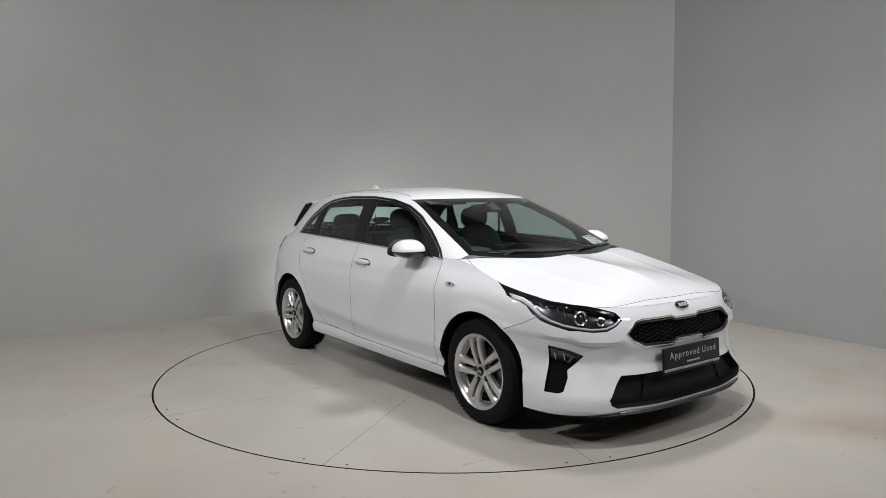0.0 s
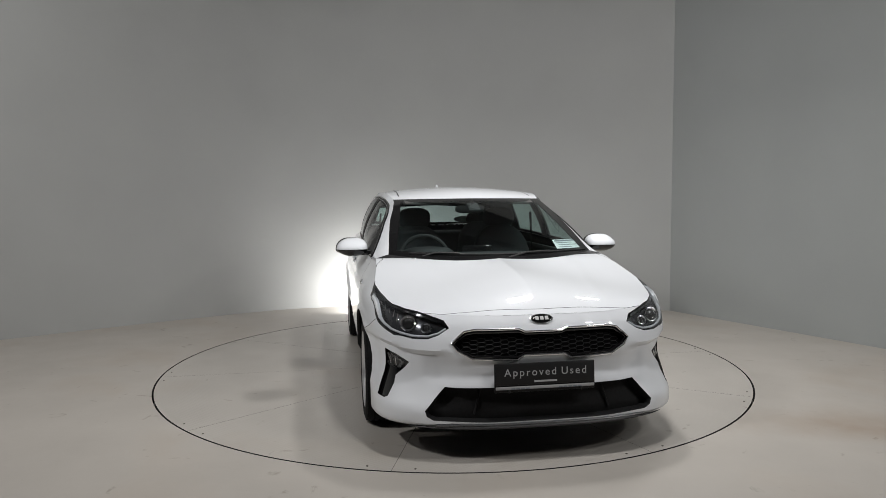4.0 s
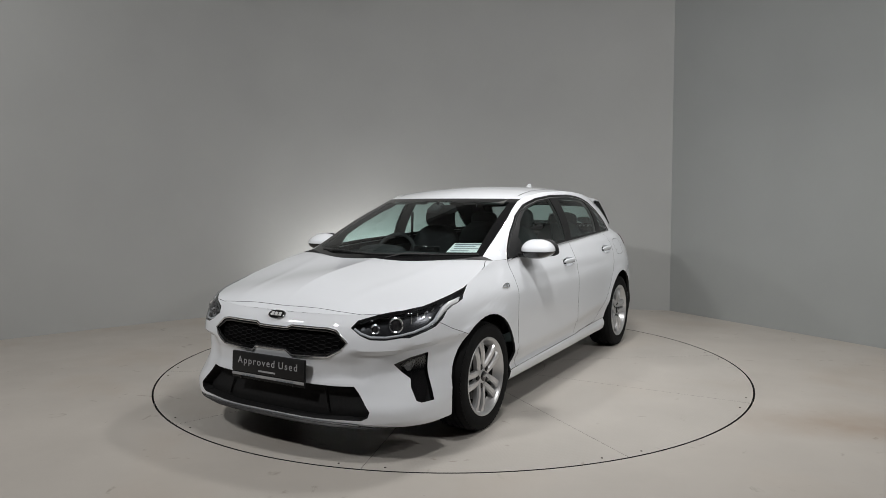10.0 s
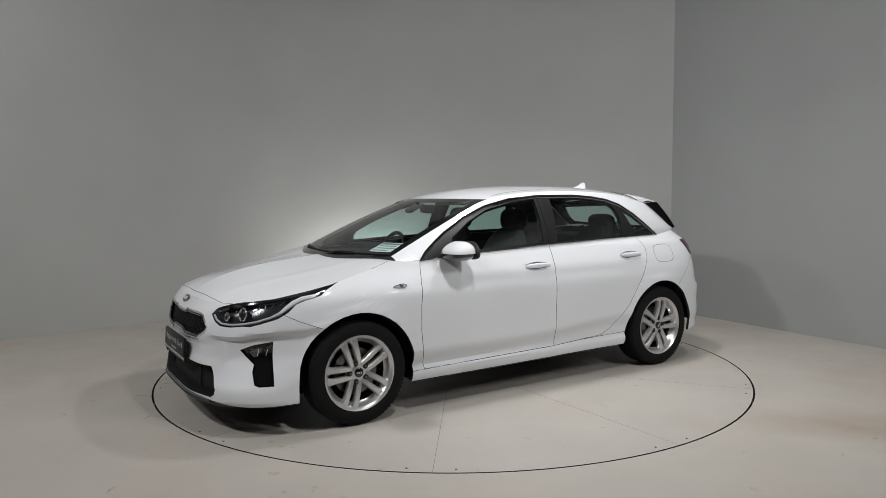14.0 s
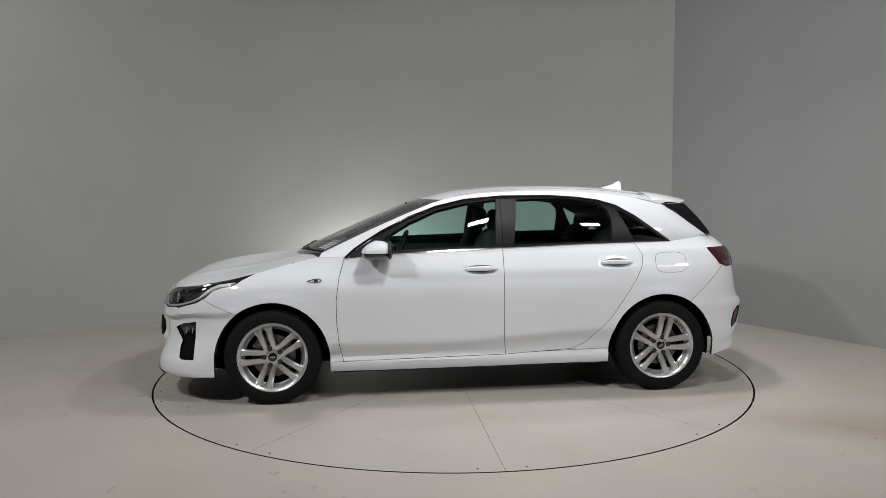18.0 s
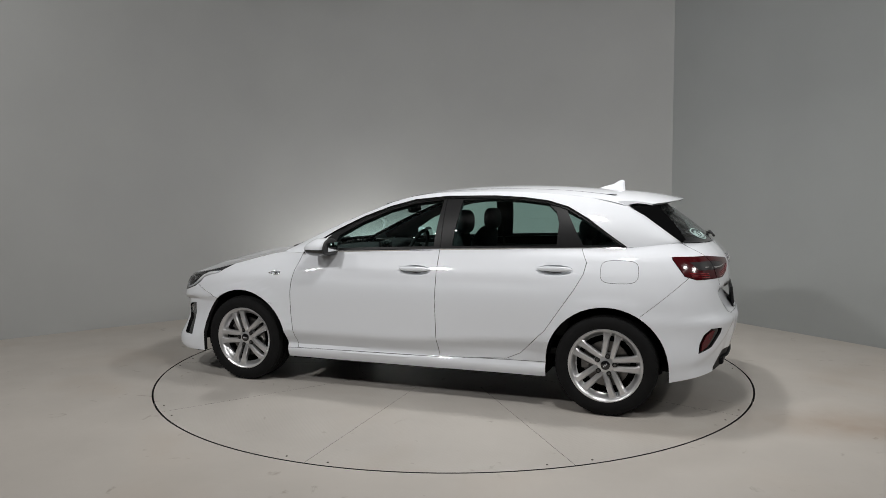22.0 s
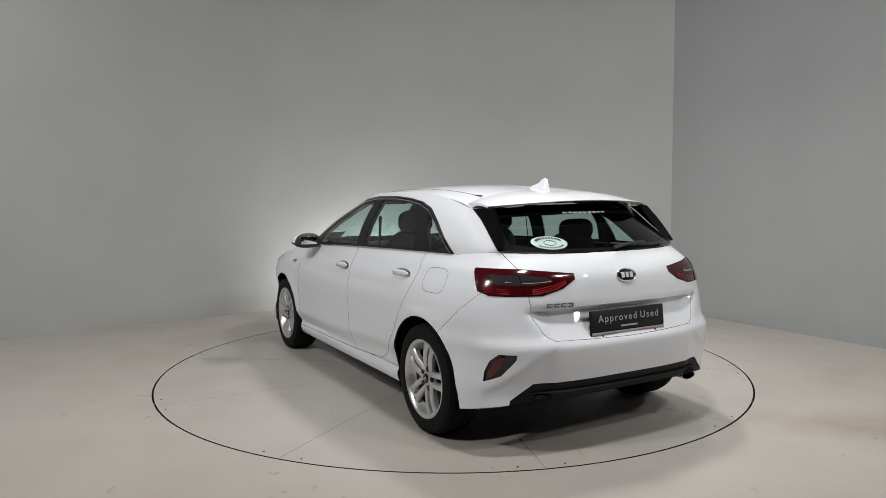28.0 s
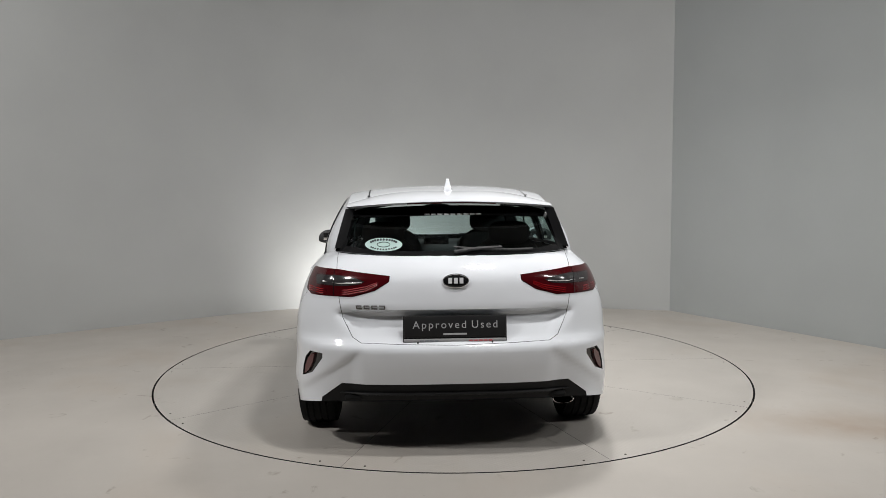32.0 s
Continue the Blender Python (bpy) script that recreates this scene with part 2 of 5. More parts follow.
def patches():
    """The half body on the car's left, as grids of points: u forward to back or middle to side."""
    # the hood's edge shares the lower body's columns, so that both sheets join
    edge = np.array([k / 80 for k in range(64, 80)] + [.99, .9925, .995])
    hood = coons(hood_front, cowl, hood_mid, hood_side, 65, (edge - C_HOOD) / (C_COWL - C_HOOD))
    hx, hy = hood[..., 0], hood[..., 1]
    hood[..., 2] += .0025 * np.exp(-((hy - .36 - .16 * (2.05 - hx)) / .045) ** 2) * smooth(2.03, 1.85, hx) * smooth(1.13, 1.3, hx)
    screen = coons(glass_foot, glass_head, glass_mid, pillar_a, 20, 22)
    roof = coons(glass_head, tail_head_roof, roof_mid, roof_side, 20, 40)
    # crown of the roof and of the screens
    tail_glass_mid = line3(lambda s: -1.60 + (tail_foot(0.0)[0] + 1.60) * s, lambda s: 0 * s, lambda s: 1.312 + (tail_foot(0.0)[2] - 1.312) * s + .07 * s * (1 - s))
    tail_glass_side = lambda s: rail(-1.46 + (-1.745 + 1.46) * s)
    rear = coons(tail_head, tail_foot, tail_glass_mid, tail_glass_side, 20, 16)
    s = np.linspace(0, 1, 90)
    lo = side_point(C_COWL + (C_TAIL - C_COWL) * s, 1.0)
    xr = lo[:, 0] + (np.clip(lo[:, 0], -1.745, 1.005) - lo[:, 0])
    hi = rail(xr)
    v = np.linspace(0, 1, 18)[None, :, None]
    upper = lo[:, None] * (1 - v) + hi[:, None] * v
    upper[..., 1] += .03 * (4 * v * (1 - v))[..., 0] * np.minimum(1, (hi[:, 2] - lo[:, 2]) / .25)[:, None]
    cw = np.linspace(0, 1, 26)[:, None]
    tray = cowl(cw[:, 0])[:, None] * (1 - np.linspace(0, 1, 4)[None, :, None]) + glass_foot(cw[:, 0])[:, None] * np.linspace(0, 1, 4)[None, :, None]
    return {"lower": patch_lower(), "hood": hood, "screen": screen, "roof": roof, "rear": rear, "upper": upper, "tray": tray}


# ---- mesh helpers ----
def mesh_object(name, bm, mat, parent=None, label="", sharp=40):
    bm.normal_update()
    for f in bm.faces:
        f.smooth = True
    for e in bm.edges:
        if len(e.link_faces) == 2 and e.calc_face_angle(0) > radians(sharp):
            e.smooth = False
    me = bpy.data.meshes.new(name)
    bm.to_mesh(me)
    bm.free()
    me.materials.append(mat)
    ob = new(name, me)
    ob.parent = parent
    if label:
        tagged(ob, label)
    return ob


def part(name, bm, mat, parent, label=""):
    return mesh_object(name, bm, mat, parent, label)


def empty(name, m=None):
    ob = new(name)
    ob.empty_display_size = .2
    if m is not None:
        ob.matrix_basis = m
    return ob


def add_faces(bm, faces, digits=5):
    """Adds polygons given as lists of points, joined where the points agree."""
    seen = {}
    for pts in faces:
        vs = []
        for p in pts:
            k = (round(float(p[0]), digits), round(float(p[1]), digits), round(float(p[2]), digits))
            v = seen.get(k)
            if v is None:
                v = seen[k] = bm.verts.new(k)
            if v not in vs:
                vs.append(v)
        if len(vs) > 2:
            try:
                bm.faces.new(vs)
            except ValueError:
                pass
    return bm


def box(bm, x, y, z, sx, sy, sz, bevel=.0, rot=None, seg=2):
    m = Matrix.Translation((x, y, z)) @ (rot if rot is not None else Matrix.Identity(4)) @ Matrix.Diagonal((sx, sy, sz, 1))
    r = bmesh.ops.create_cube(bm, size=1, matrix=m)
    if bevel:
        es = list({e for v in r["verts"] for e in v.link_edges})
        bmesh.ops.bevel(bm, geom=es, offset=bevel, segments=seg, affect="EDGES", profile=.5)
    return bm


def sweep(bm, pts, r, closed=False, n=8, flat=1.0):
    """A round bar along points."""
    pts = [Vector(p) for p in pts]
    rings, k = [], len(pts)
    up = Vector((0, 0, 1))
    for i, p in enumerate(pts):
        a = pts[(i - 1) % k] if closed or i else p
        b = pts[(i + 1) % k] if closed or i < k - 1 else p
        d = (b - a).normalized()
        s = d.cross(up)
        if s.length < .05:
            s = d.cross(Vector((1, 0, 0)))
        s.normalize()
        u = s.cross(d)
        rr = float(r if isinstance(r, (int, float)) else r[i])
        rings.append([bm.verts.new(p + rr * (math.cos(2 * math.pi * j / n) * s + flat * math.sin(2 * math.pi * j / n) * u)) for j in range(n)])
    for i in range(k if closed else k - 1):
        a, b = rings[i], rings[(i + 1) % k]
        for j in range(n):
            bm.faces.new((a[j], a[(j + 1) % n], b[(j + 1) % n], b[j]))
    if not closed:
        bm.faces.new(rings[0][::-1])
        bm.faces.new(rings[-1])
    return bm


def lathe(bm, profile, n=64, axis="y", closed=False):
    """Turns (radius, height) points round the y axis."""
    rings = []
    for r, h in profile:
        rings.append([bm.verts.new((r * math.cos(2 * math.pi * j / n), h, r * math.sin(2 * math.pi * j / n))) for j in range(n)])
    k = len(profile)
    for i in range(k if closed else k - 1):
        a, b = rings[i], rings[(i + 1) % k]
        for j in range(n):
            bm.faces.new((a[j], b[j], b[(j + 1) % n], a[(j + 1) % n]))
    return bm


def superball(bm, centre, size, power=2.5, nu=28, nv=14, shape=None):
    """A rounded block: |x|^p + |y|^p + |z|^p = 1, scaled; shape bends its unit points."""
    def pw(v):
        return math.copysign(abs(v) ** (2 / power), v)
    rings = []
    for i in range(1, nv):
        a = math.pi * i / nv - math.pi / 2
        ring = []
        for j in range(nu):
            b = 2 * math.pi * j / nu
            q = Vector((pw(math.cos(a)) * pw(math.cos(b)), pw(math.cos(a)) * pw(math.sin(b)), pw(math.sin(a))))
            if shape:
                q = shape(q)
            ring.append(bm.verts.new(Vector(centre) + Vector((q.x * size[0], q.y * size[1], q.z * size[2]))))
        rings.append(ring)
    for a, b in zip(rings, rings[1:]):
        for j in range(nu):
            bm.faces.new((a[j], a[(j + 1) % nu], b[(j + 1) % nu], b[j]))
    bm.faces.new(rings[0][::-1])
    bm.faces.new(rings[-1])
    return bm


def extrude_plan(bm, plan, z0, z1, thick):
    """A wall standing on a line of plan points, its thickness to the line's left."""
    pts = [Vector((*p, 0)) for p in plan]
    rows = []
    for i, p in enumerate(pts):
        d = (pts[min(i + 1, len(pts) - 1)] - pts[max(i - 1, 0)]).normalized()
        q = p + thick * Vector((-d.y, d.x, 0))
        rows.append([bm.verts.new((p.x, p.y, z0)), bm.verts.new((p.x, p.y, z1)), bm.verts.new((q.x, q.y, z1)), bm.verts.new((q.x, q.y, z0))])
    for a, b in zip(rows, rows[1:]):
        for j in range(4):
            bm.faces.new((a[j], b[j], b[(j + 1) % 4], a[(j + 1) % 4]))
    bm.faces.new(rows[0])
    bm.faces.new(rows[-1][::-1])
    bmesh.ops.recalc_face_normals(bm, faces=bm.faces[:])
    return bm


# ---- the hall ----
HIGH = 4.4


def floor_material(name, base, tread=False):
    m = material(name, base, .48, vary=.05, scale=1.6, spec=.45)
    t = m.node_tree
    b = t.nodes["Principled BSDF"]
    co = [n for n in t.nodes if n.type == "TEX_COORD"][0]
    mix = [n for n in t.nodes if n.type == "MIX"][0]
    # rusty and grey scuffs
    n1 = t.nodes.new("ShaderNodeTexNoise")
    n1.inputs["Scale"].default_value, n1.inputs["Detail"].default_value, n1.inputs["Distortion"].default_value = .9, 7, .6
    t.links.new(co.outputs["Object"], n1.inputs["Vector"])
    r1 = t.nodes.new("ShaderNodeMapRange")
    r1.inputs["From Min"].default_value, r1.inputs["From Max"].default_value = .52, .78
    r1.inputs["To Max"].default_value = .40
    t.links.new(n1.outputs["Fac"], r1.inputs["Value"])
    m2 = t.nodes.new("ShaderNodeMix")
    m2.data_type = "RGBA"
    m2.inputs["B"].default_value = (base[0] * .86, base[1] * .74, base[2] * .62, 1)
    t.links.new(mix.outputs["Result"], m2.inputs["A"])
    t.links.new(r1.outputs["Result"], m2.inputs["Factor"])
    t.links.new(m2.outputs["Result"], b.inputs["Base Color"])
    # small dark scuffs and chips
    n4 = t.nodes.new("ShaderNodeTexNoise")
    n4.inputs["Scale"].default_value, n4.inputs["Detail"].default_value, n4.inputs["Distortion"].default_value = 6.5, 9, 1.2
    t.links.new(co.outputs["Object"], n4.inputs["Vector"])
    r4 = t.nodes.new("ShaderNodeMapRange")
    r4.inputs["From Min"].default_value, r4.inputs["From Max"].default_value = .665, .735
    r4.inputs["To Max"].default_value = .45
    t.links.new(n4.outputs["Fac"], r4.inputs["Value"])
    m4 = t.nodes.new("ShaderNodeMix")
    m4.data_type = "RGBA"
    m4.inputs["B"].default_value = (base[0] * .42, base[1] * .36, base[2] * .30, 1)
    t.links.new(m2.outputs["Result"], m4.inputs["A"])
    t.links.new(r4.outputs["Result"], m4.inputs["Factor"])
    t.links.new(m4.outputs["Result"], b.inputs["Base Color"])
    n2 = t.nodes.new("ShaderNodeTexNoise")
    n2.inputs["Scale"].default_value, n2.inputs["Detail"].default_value = 4, 5
    t.links.new(co.outputs["Object"], n2.inputs["Vector"])
    r2 = t.nodes.new("ShaderNodeMapRange")
    r2.inputs["To Min"].default_value, r2.inputs["To Max"].default_value = .36, .60
    t.links.new(n2.outputs["Fac"], r2.inputs["Value"])
    t.links.new(r2.outputs["Result"], b.inputs["Roughness"])
    bump = t.nodes.new("ShaderNodeBump")
    bump.inputs["Distance"].default_value = .0015
    if tread:
        # raised bars of the tread plate, crossing at right angles
        mp = t.nodes.new("ShaderNodeMapping")
        mp.inputs["Rotation"].default_value[2] = radians(45)
        t.links.new(co.outputs["Object"], mp.inputs["Vector"])
        w1, w2 = t.nodes.new("ShaderNodeTexWave"), t.nodes.new("ShaderNodeTexWave")
        w2.bands_direction = "Y"
        mul = t.nodes.new("ShaderNodeMath")
        mul.operation = "MULTIPLY"
        for w in (w1, w2):
            w.inputs["Scale"].default_value = 15
            t.links.new(mp.outputs["Vector"], w.inputs["Vector"])
        t.links.new(w1.outputs["Fac"], mul.inputs[0])
        t.links.new(w2.outputs["Fac"], mul.inputs[1])
        t.links.new(mul.outputs[0], bump.inputs["Height"])
        bump.inputs["Strength"].default_value = .30
    else:
        n3 = t.nodes.new("ShaderNodeTexNoise")
        n3.inputs["Scale"].default_value, n3.inputs["Detail"].default_value = 35, 6
        t.links.new(co.outputs["Object"], n3.inputs["Vector"])
        t.links.new(n3.outputs["Fac"], bump.inputs["Height"])
        bump.inputs["Strength"].default_value = .25
        # rusty smear beside the turntable
        mp = t.nodes.new("ShaderNodeMapping")
        mp.vector_type = "TEXTURE"
        mp.inputs["Location"].default_value = (2.45, -1.6, 0)
        mp.inputs["Rotation"].default_value = (0, 0, radians(-12))
        mp.inputs["Scale"].default_value = (.95, .34, 1)
        t.links.new(co.outputs["Object"], mp.inputs["Vector"])
        gr, n5, mu = t.nodes.new("ShaderNodeTexGradient"), t.nodes.new("ShaderNodeTexNoise"), t.nodes.new("ShaderNodeMath")
        gr.gradient_type, mu.operation = "SPHERICAL", "MULTIPLY"
        n5.inputs["Scale"].default_value, n5.inputs["Detail"].default_value = 5, 6
        t.links.new(mp.outputs["Vector"], gr.inputs["Vector"])
        t.links.new(co.outputs["Object"], n5.inputs["Vector"])
        t.links.new(gr.outputs["Fac"], mu.inputs[0])
        t.links.new(n5.outputs["Fac"], mu.inputs[1])
        m5 = t.nodes.new("ShaderNodeMix")
        m5.data_type = "RGBA"
        m5.inputs["B"].default_value = (base[0] * .72, base[1] * .55, base[2] * .42, 1)
        t.links.new(m4.outputs["Result"], m5.inputs["A"])
        t.links.new(mu.outputs[0], m5.inputs["Factor"])
        t.links.new(m5.outputs["Result"], b.inputs["Base Color"])
    t.links.new(bump.outputs["Normal"], b.inputs["Normal"])
    return m


FLOOR = floor_material("floor_paint", (.432, .402, .366))
DECK = floor_material("turntable_paint", (.43, .404, .371), True)
BOLT = material("dirty_bolt", (.07, .058, .048), .7, vary=.2)
JOINT = material("joint_rust", (.22, .165, .12), .85, vary=.45, scale=9)
# near-black that stands for the shade inside the turntable's gaps
GAP = material("gap_shade_black", (.01, .01, .01), .9, vary=.2)
RIM = 2.255


def ring_sheet(bm, r, outer, z, n=180):
    inner = [bm.verts.new((r * math.cos(2 * math.pi * i / n), r * math.sin(2 * math.pi * i / n), z)) for i in range(n)]
    far = []
    for i in range(n):
        a = 2 * math.pi * i / n
        k = outer / max(abs(math.cos(a)), abs(math.sin(a)))
        far.append(bm.verts.new((k * math.cos(a), k * math.sin(a), z)))
    for i in range(n):
        j = (i + 1) % n
        bm.faces.new((inner[i], far[i], far[j], inner[j]))
    low = [bm.verts.new((v.co.x, v.co.y, z - .12)) for v in inner]
    for i in range(n):
        j = (i + 1) % n
        bm.faces.new((inner[j], low[j], low[i], inner[i]))
    bm.faces.new(low)
    return bm


def dark_sides(ob):
    """Near-black upright faces of a plate: the gap's shade put into their colour."""
    ob.data.materials.append(GAP)
    for f in ob.data.polygons:
        if abs(f.normal.z) < .5:
            f.material_index = 1
    return ob


floor_ob = mesh_object("floor", ring_sheet(bmesh.new(), RIM + .0065, 9.0, 0), FLOOR, sharp=30)
dark_sides(floor_ob)
tagged(floor_ob, "cream-grey painted concrete floor with scuffs", "floor", kind="structure")

back_x = curve([(0, -8.2), (.2, -6.0), (.36, -4.37), (.5, -2.87), (.6, -1.79), (.7, -.55), (.8, .75), (.9, 1.85), (1.0, 2.55)])
back_y = curve([(-8.2, -1.75), (-6.0, -.18), (-4.37, 1.01), (-2.87, 2.17), (-1.79, 2.82), (-.55, 3.04), (.75, 2.93), (1.85, 2.68), (2.55, 2.51)])
plan = [(float(back_x(s)), float(back_y(back_x(s)))) for s in np.linspace(0, 1, 70)]
tagged(mesh_object("wall_back", extrude_plan(bmesh.new(), plan, -.05, HIGH, .12), WALL), "smooth grey painted curved studio wall", "wall", kind="structure")
tagged(mesh_object("wall_right", extrude_plan(bmesh.new(), [(2.55, 2.51), (3.79, .45), (6.3, -3.72)], -.05, HIGH, .12), WALL_COOL_LIGHT), "smooth grey painted studio wall panel", "wall", kind="structure")
# unseen walls added to close the room, dark to limit bounced light
tagged(mesh_object("wall_hall_unseen", extrude_plan(bmesh.new(), [(6.3, -3.72), (6.3, -8.2), (-8.2, -8.2), (-8.2, -1.75)], -.05, HIGH, .12), HALL, sharp=30), "plain grey wall of the hall behind the stage", "wall", kind="structure")
bm = box(bmesh.new(), 0, -2.2, HIGH + .05, 17, 13, .1)
for k in range(11):
    box(bm, 0, -8.0 + 1.1 * k, HIGH - .06, 17, .07, .12)
tagged(mesh_object("ceiling", bm, CEILING), "grey sheet ceiling of the hall with purlins", "ceiling", kind="structure")

# ---- turntable: ten sector plates on a drum ----
table = empty("turntable")
tagged(table, "round steel car turntable painted cream, flush with the floor", "turntable")
SECTORS = 10


def sector(r0, r1, a0, a1, gap, n=22):
    bm = bmesh.new()

    def pt(r, a):
        return bm.verts.new((r * math.cos(a), r * math.sin(a), 0))
    rows = []
    for r in np.linspace(r0, r1, 2):
        g = gap / r
        rows.append([pt(r, a) for a in np.linspace(a0 + g, a1 - g, n)])
    for j in range(n - 1):
        bm.faces.new((rows[0][j], rows[1][j], rows[1][j + 1], rows[0][j + 1]))
    ex = bmesh.ops.extrude_face_region(bm, geom=bm.faces[:])
    bmesh.ops.translate(bm, verts=[v for v in ex["geom"] if isinstance(v, bmesh.types.BMVert)], vec=(0, 0, -.012))
    bmesh.ops.recalc_face_normals(bm, faces=bm.faces[:])
    return bm


for k in range(SECTORS):
    a = radians(18 + 36 * k)
    dark_sides(part("deck_plate", sector(.75, RIM - .0065, a, a + radians(36), .0010), DECK, table))
for k in range(SECTORS):
    a = radians(18 + 36 * k)
    strip = part("joint_filler", box(bmesh.new(), (.755 + RIM - .02) / 2, 0, -.0055, RIM - .775, .012, .004), JOINT, table, "rusty dirt in the joint between two plates")
    strip.rotation_euler = (0, 0, a)
bolt = None
for k in range(SECTORS):
    for off, r in ((3, .045), (32.5, .05)):
        a = radians(18 + 36 * k + off)
        if bolt is None:
            bm = bmesh.new()
            bmesh.ops.create_cone(bm, cap_ends=True, segments=10, radius1=.0065, radius2=.0055, depth=.003)
            bolt = part("bolt", bm, BOLT, table, "small dirty bolt head")
            ob = bolt
        else:
            ob = new("bolt", bolt.data)
            ob.parent = table
        ob.location = ((RIM - r) * math.cos(a), (RIM - r) * math.sin(a), .0012)
bm = bmesh.new()
bmesh.ops.create_circle(bm, cap_ends=True, radius=.7495, segments=72)
part("hub_plate", bm, DECK, table)
part("drum", lathe(bmesh.new(), [(.001, -.014), (RIM - .012, -.014), (RIM - .012, -.115), (.001, -.115)], 120), GAP, table).rotation_euler = (radians(90), 0, 0)

# ---- flood lamps ----
def lamp_light(m, wide, high, watts, spread):
    la = bpy.data.lights.new("flood_light", "AREA")
    la.shape, la.size, la.size_y, la.energy, la.color = "RECTANGLE", wide, high, watts, (1.0, .99, .98)
    la.spread = radians(spread)
    new("flood_light", la).matrix_world = m @ pose(0, 0, -.012)


def flood(place, aim, watts, spread):
    m = look(place, aim)
    ob = empty("flood_lamp", m)
    tagged(ob, "boxy black floodlight with a bright white lens under the ceiling", "lamp", "ceiling floodlights")
    part("housing", box(bmesh.new(), 0, 0, .06, .56, .40, .10, .015), TRIM, ob)
    part("lens", box(bmesh.new(), 0, 0, .006, .36, .26, .012, .004), LAMP_GLOW, ob)
    part("bracket", sweep(bmesh.new(), [m.inverted() @ (m @ Vector((0, 0, .10))), m.inverted() @ Vector((*(m @ Vector((0, 0, .10))).xy, HIGH))], .02), TRIM, ob)
    lamp_light(m, .36, .26, watts, spread)


for place, aim, watts, spread in LAMPS:
    flood(place, aim, watts, spread)

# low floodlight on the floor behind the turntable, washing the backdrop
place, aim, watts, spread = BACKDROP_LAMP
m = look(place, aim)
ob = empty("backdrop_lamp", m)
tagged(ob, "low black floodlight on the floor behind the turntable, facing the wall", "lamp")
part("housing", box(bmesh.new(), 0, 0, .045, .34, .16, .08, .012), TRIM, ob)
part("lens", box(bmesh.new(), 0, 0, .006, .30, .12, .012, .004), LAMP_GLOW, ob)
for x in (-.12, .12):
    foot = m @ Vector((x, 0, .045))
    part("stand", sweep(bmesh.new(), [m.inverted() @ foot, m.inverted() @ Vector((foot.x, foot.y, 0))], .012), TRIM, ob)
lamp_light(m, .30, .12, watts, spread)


# ---- the car ----

car = empty("car")
tagged(car, "white five-door hatchback with silver alloy wheels, parked on the turntable", "car")


def inside(poly, p):
    x, y = p
    hit, n = False, len(poly)
    for i in range(n):
        (x0, y0), (x1, y1) = poly[i], poly[(i + 1) % n]
        if (y0 > y) != (y1 > y) and x < x0 + (y - y0) * (x1 - x0) / (y1 - y0):
            hit = not hit
    return hit


def cut(bm, line, axes, where=None, closed=True, piece=.07):
    """Cuts the faces along a line drawn in two of the axes."""
    i, j = "xyz".index(axes[0]), "xyz".index(axes[1])
    n = len(line)
    for k in range(n if closed else n - 1):
        a, b = Vector(line[k]), Vector(line[(k + 1) % n])
        m = max(1, int((b - a).length / piece))
        for s in range(m):
            p, q = a.lerp(b, s / m), a.lerp(b, (s + 1) / m)
            lo = (min(p.x, q.x) - 1e-4, min(p.y, q.y) - 1e-4)
            hi = (max(p.x, q.x) + 1e-4, max(p.y, q.y) + 1e-4)
            faces = []
            for f in bm.faces:
                u = [v.co[i] for v in f.verts]
                if max(u) < lo[0] or min(u) > hi[0]:
                    continue
                w = [v.co[j] for v in f.verts]
                if max(w) < lo[1] or min(w) > hi[1]:
                    continue
                if where and not where(f.verts[0].co):
                    continue
                faces.append(f)
            if not faces:
                continue
            no, co = Vector((0, 0, 0)), Vector((0, 0, 0))
            no[i], no[j] = -(q - p).y, (q - p).x
            co[i], co[j] = p.x, p.y
            geom = list(faces) + list({e for f in faces for e in f.edges}) + list({v for f in faces for v in f.verts})
            bmesh.ops.bisect_plane(bm, geom=geom, plane_co=co, plane_no=no.normalized(), dist=1e-5)


def ellipse(cx, cz, rx, rz, n=40):
    return [(cx + rx * math.cos(2 * math.pi * i / n), cz + rz * math.sin(2 * math.pi * i / n)) for i in range(n)]


def grid_mesh(g):
    bm = bmesh.new()
    vs = [[bm.verts.new(p) for p in row] for row in g]
    for i in range(len(vs) - 1):
        for j in range(len(vs[0]) - 1):
            q = (vs[i][j], vs[i + 1][j], vs[i + 1][j + 1], vs[i][j + 1])
            bm.faces.new(q)
    bmesh.ops.remove_doubles(bm, verts=bm.verts[:], dist=1e-5)
    bm.normal_update()
    side = sum(f.normal.dot(f.calc_center_median() - Vector((0, .1, .75))) * f.calc_area() for f in bm.faces)
    if side < 0:
        bmesh.ops.reverse_faces(bm, faces=bm.faces[:])
    return bm


# outlines: s side view (x, z), f front or rear view (y, z), t from above (x, y)
def arch(cx):
    return [(cx + .374 * math.cos(a), .30 + .380 * math.sin(a)) for a in np.linspace(0, math.pi, 25)] + [(cx - .374, .05), (cx + .374, .05)]


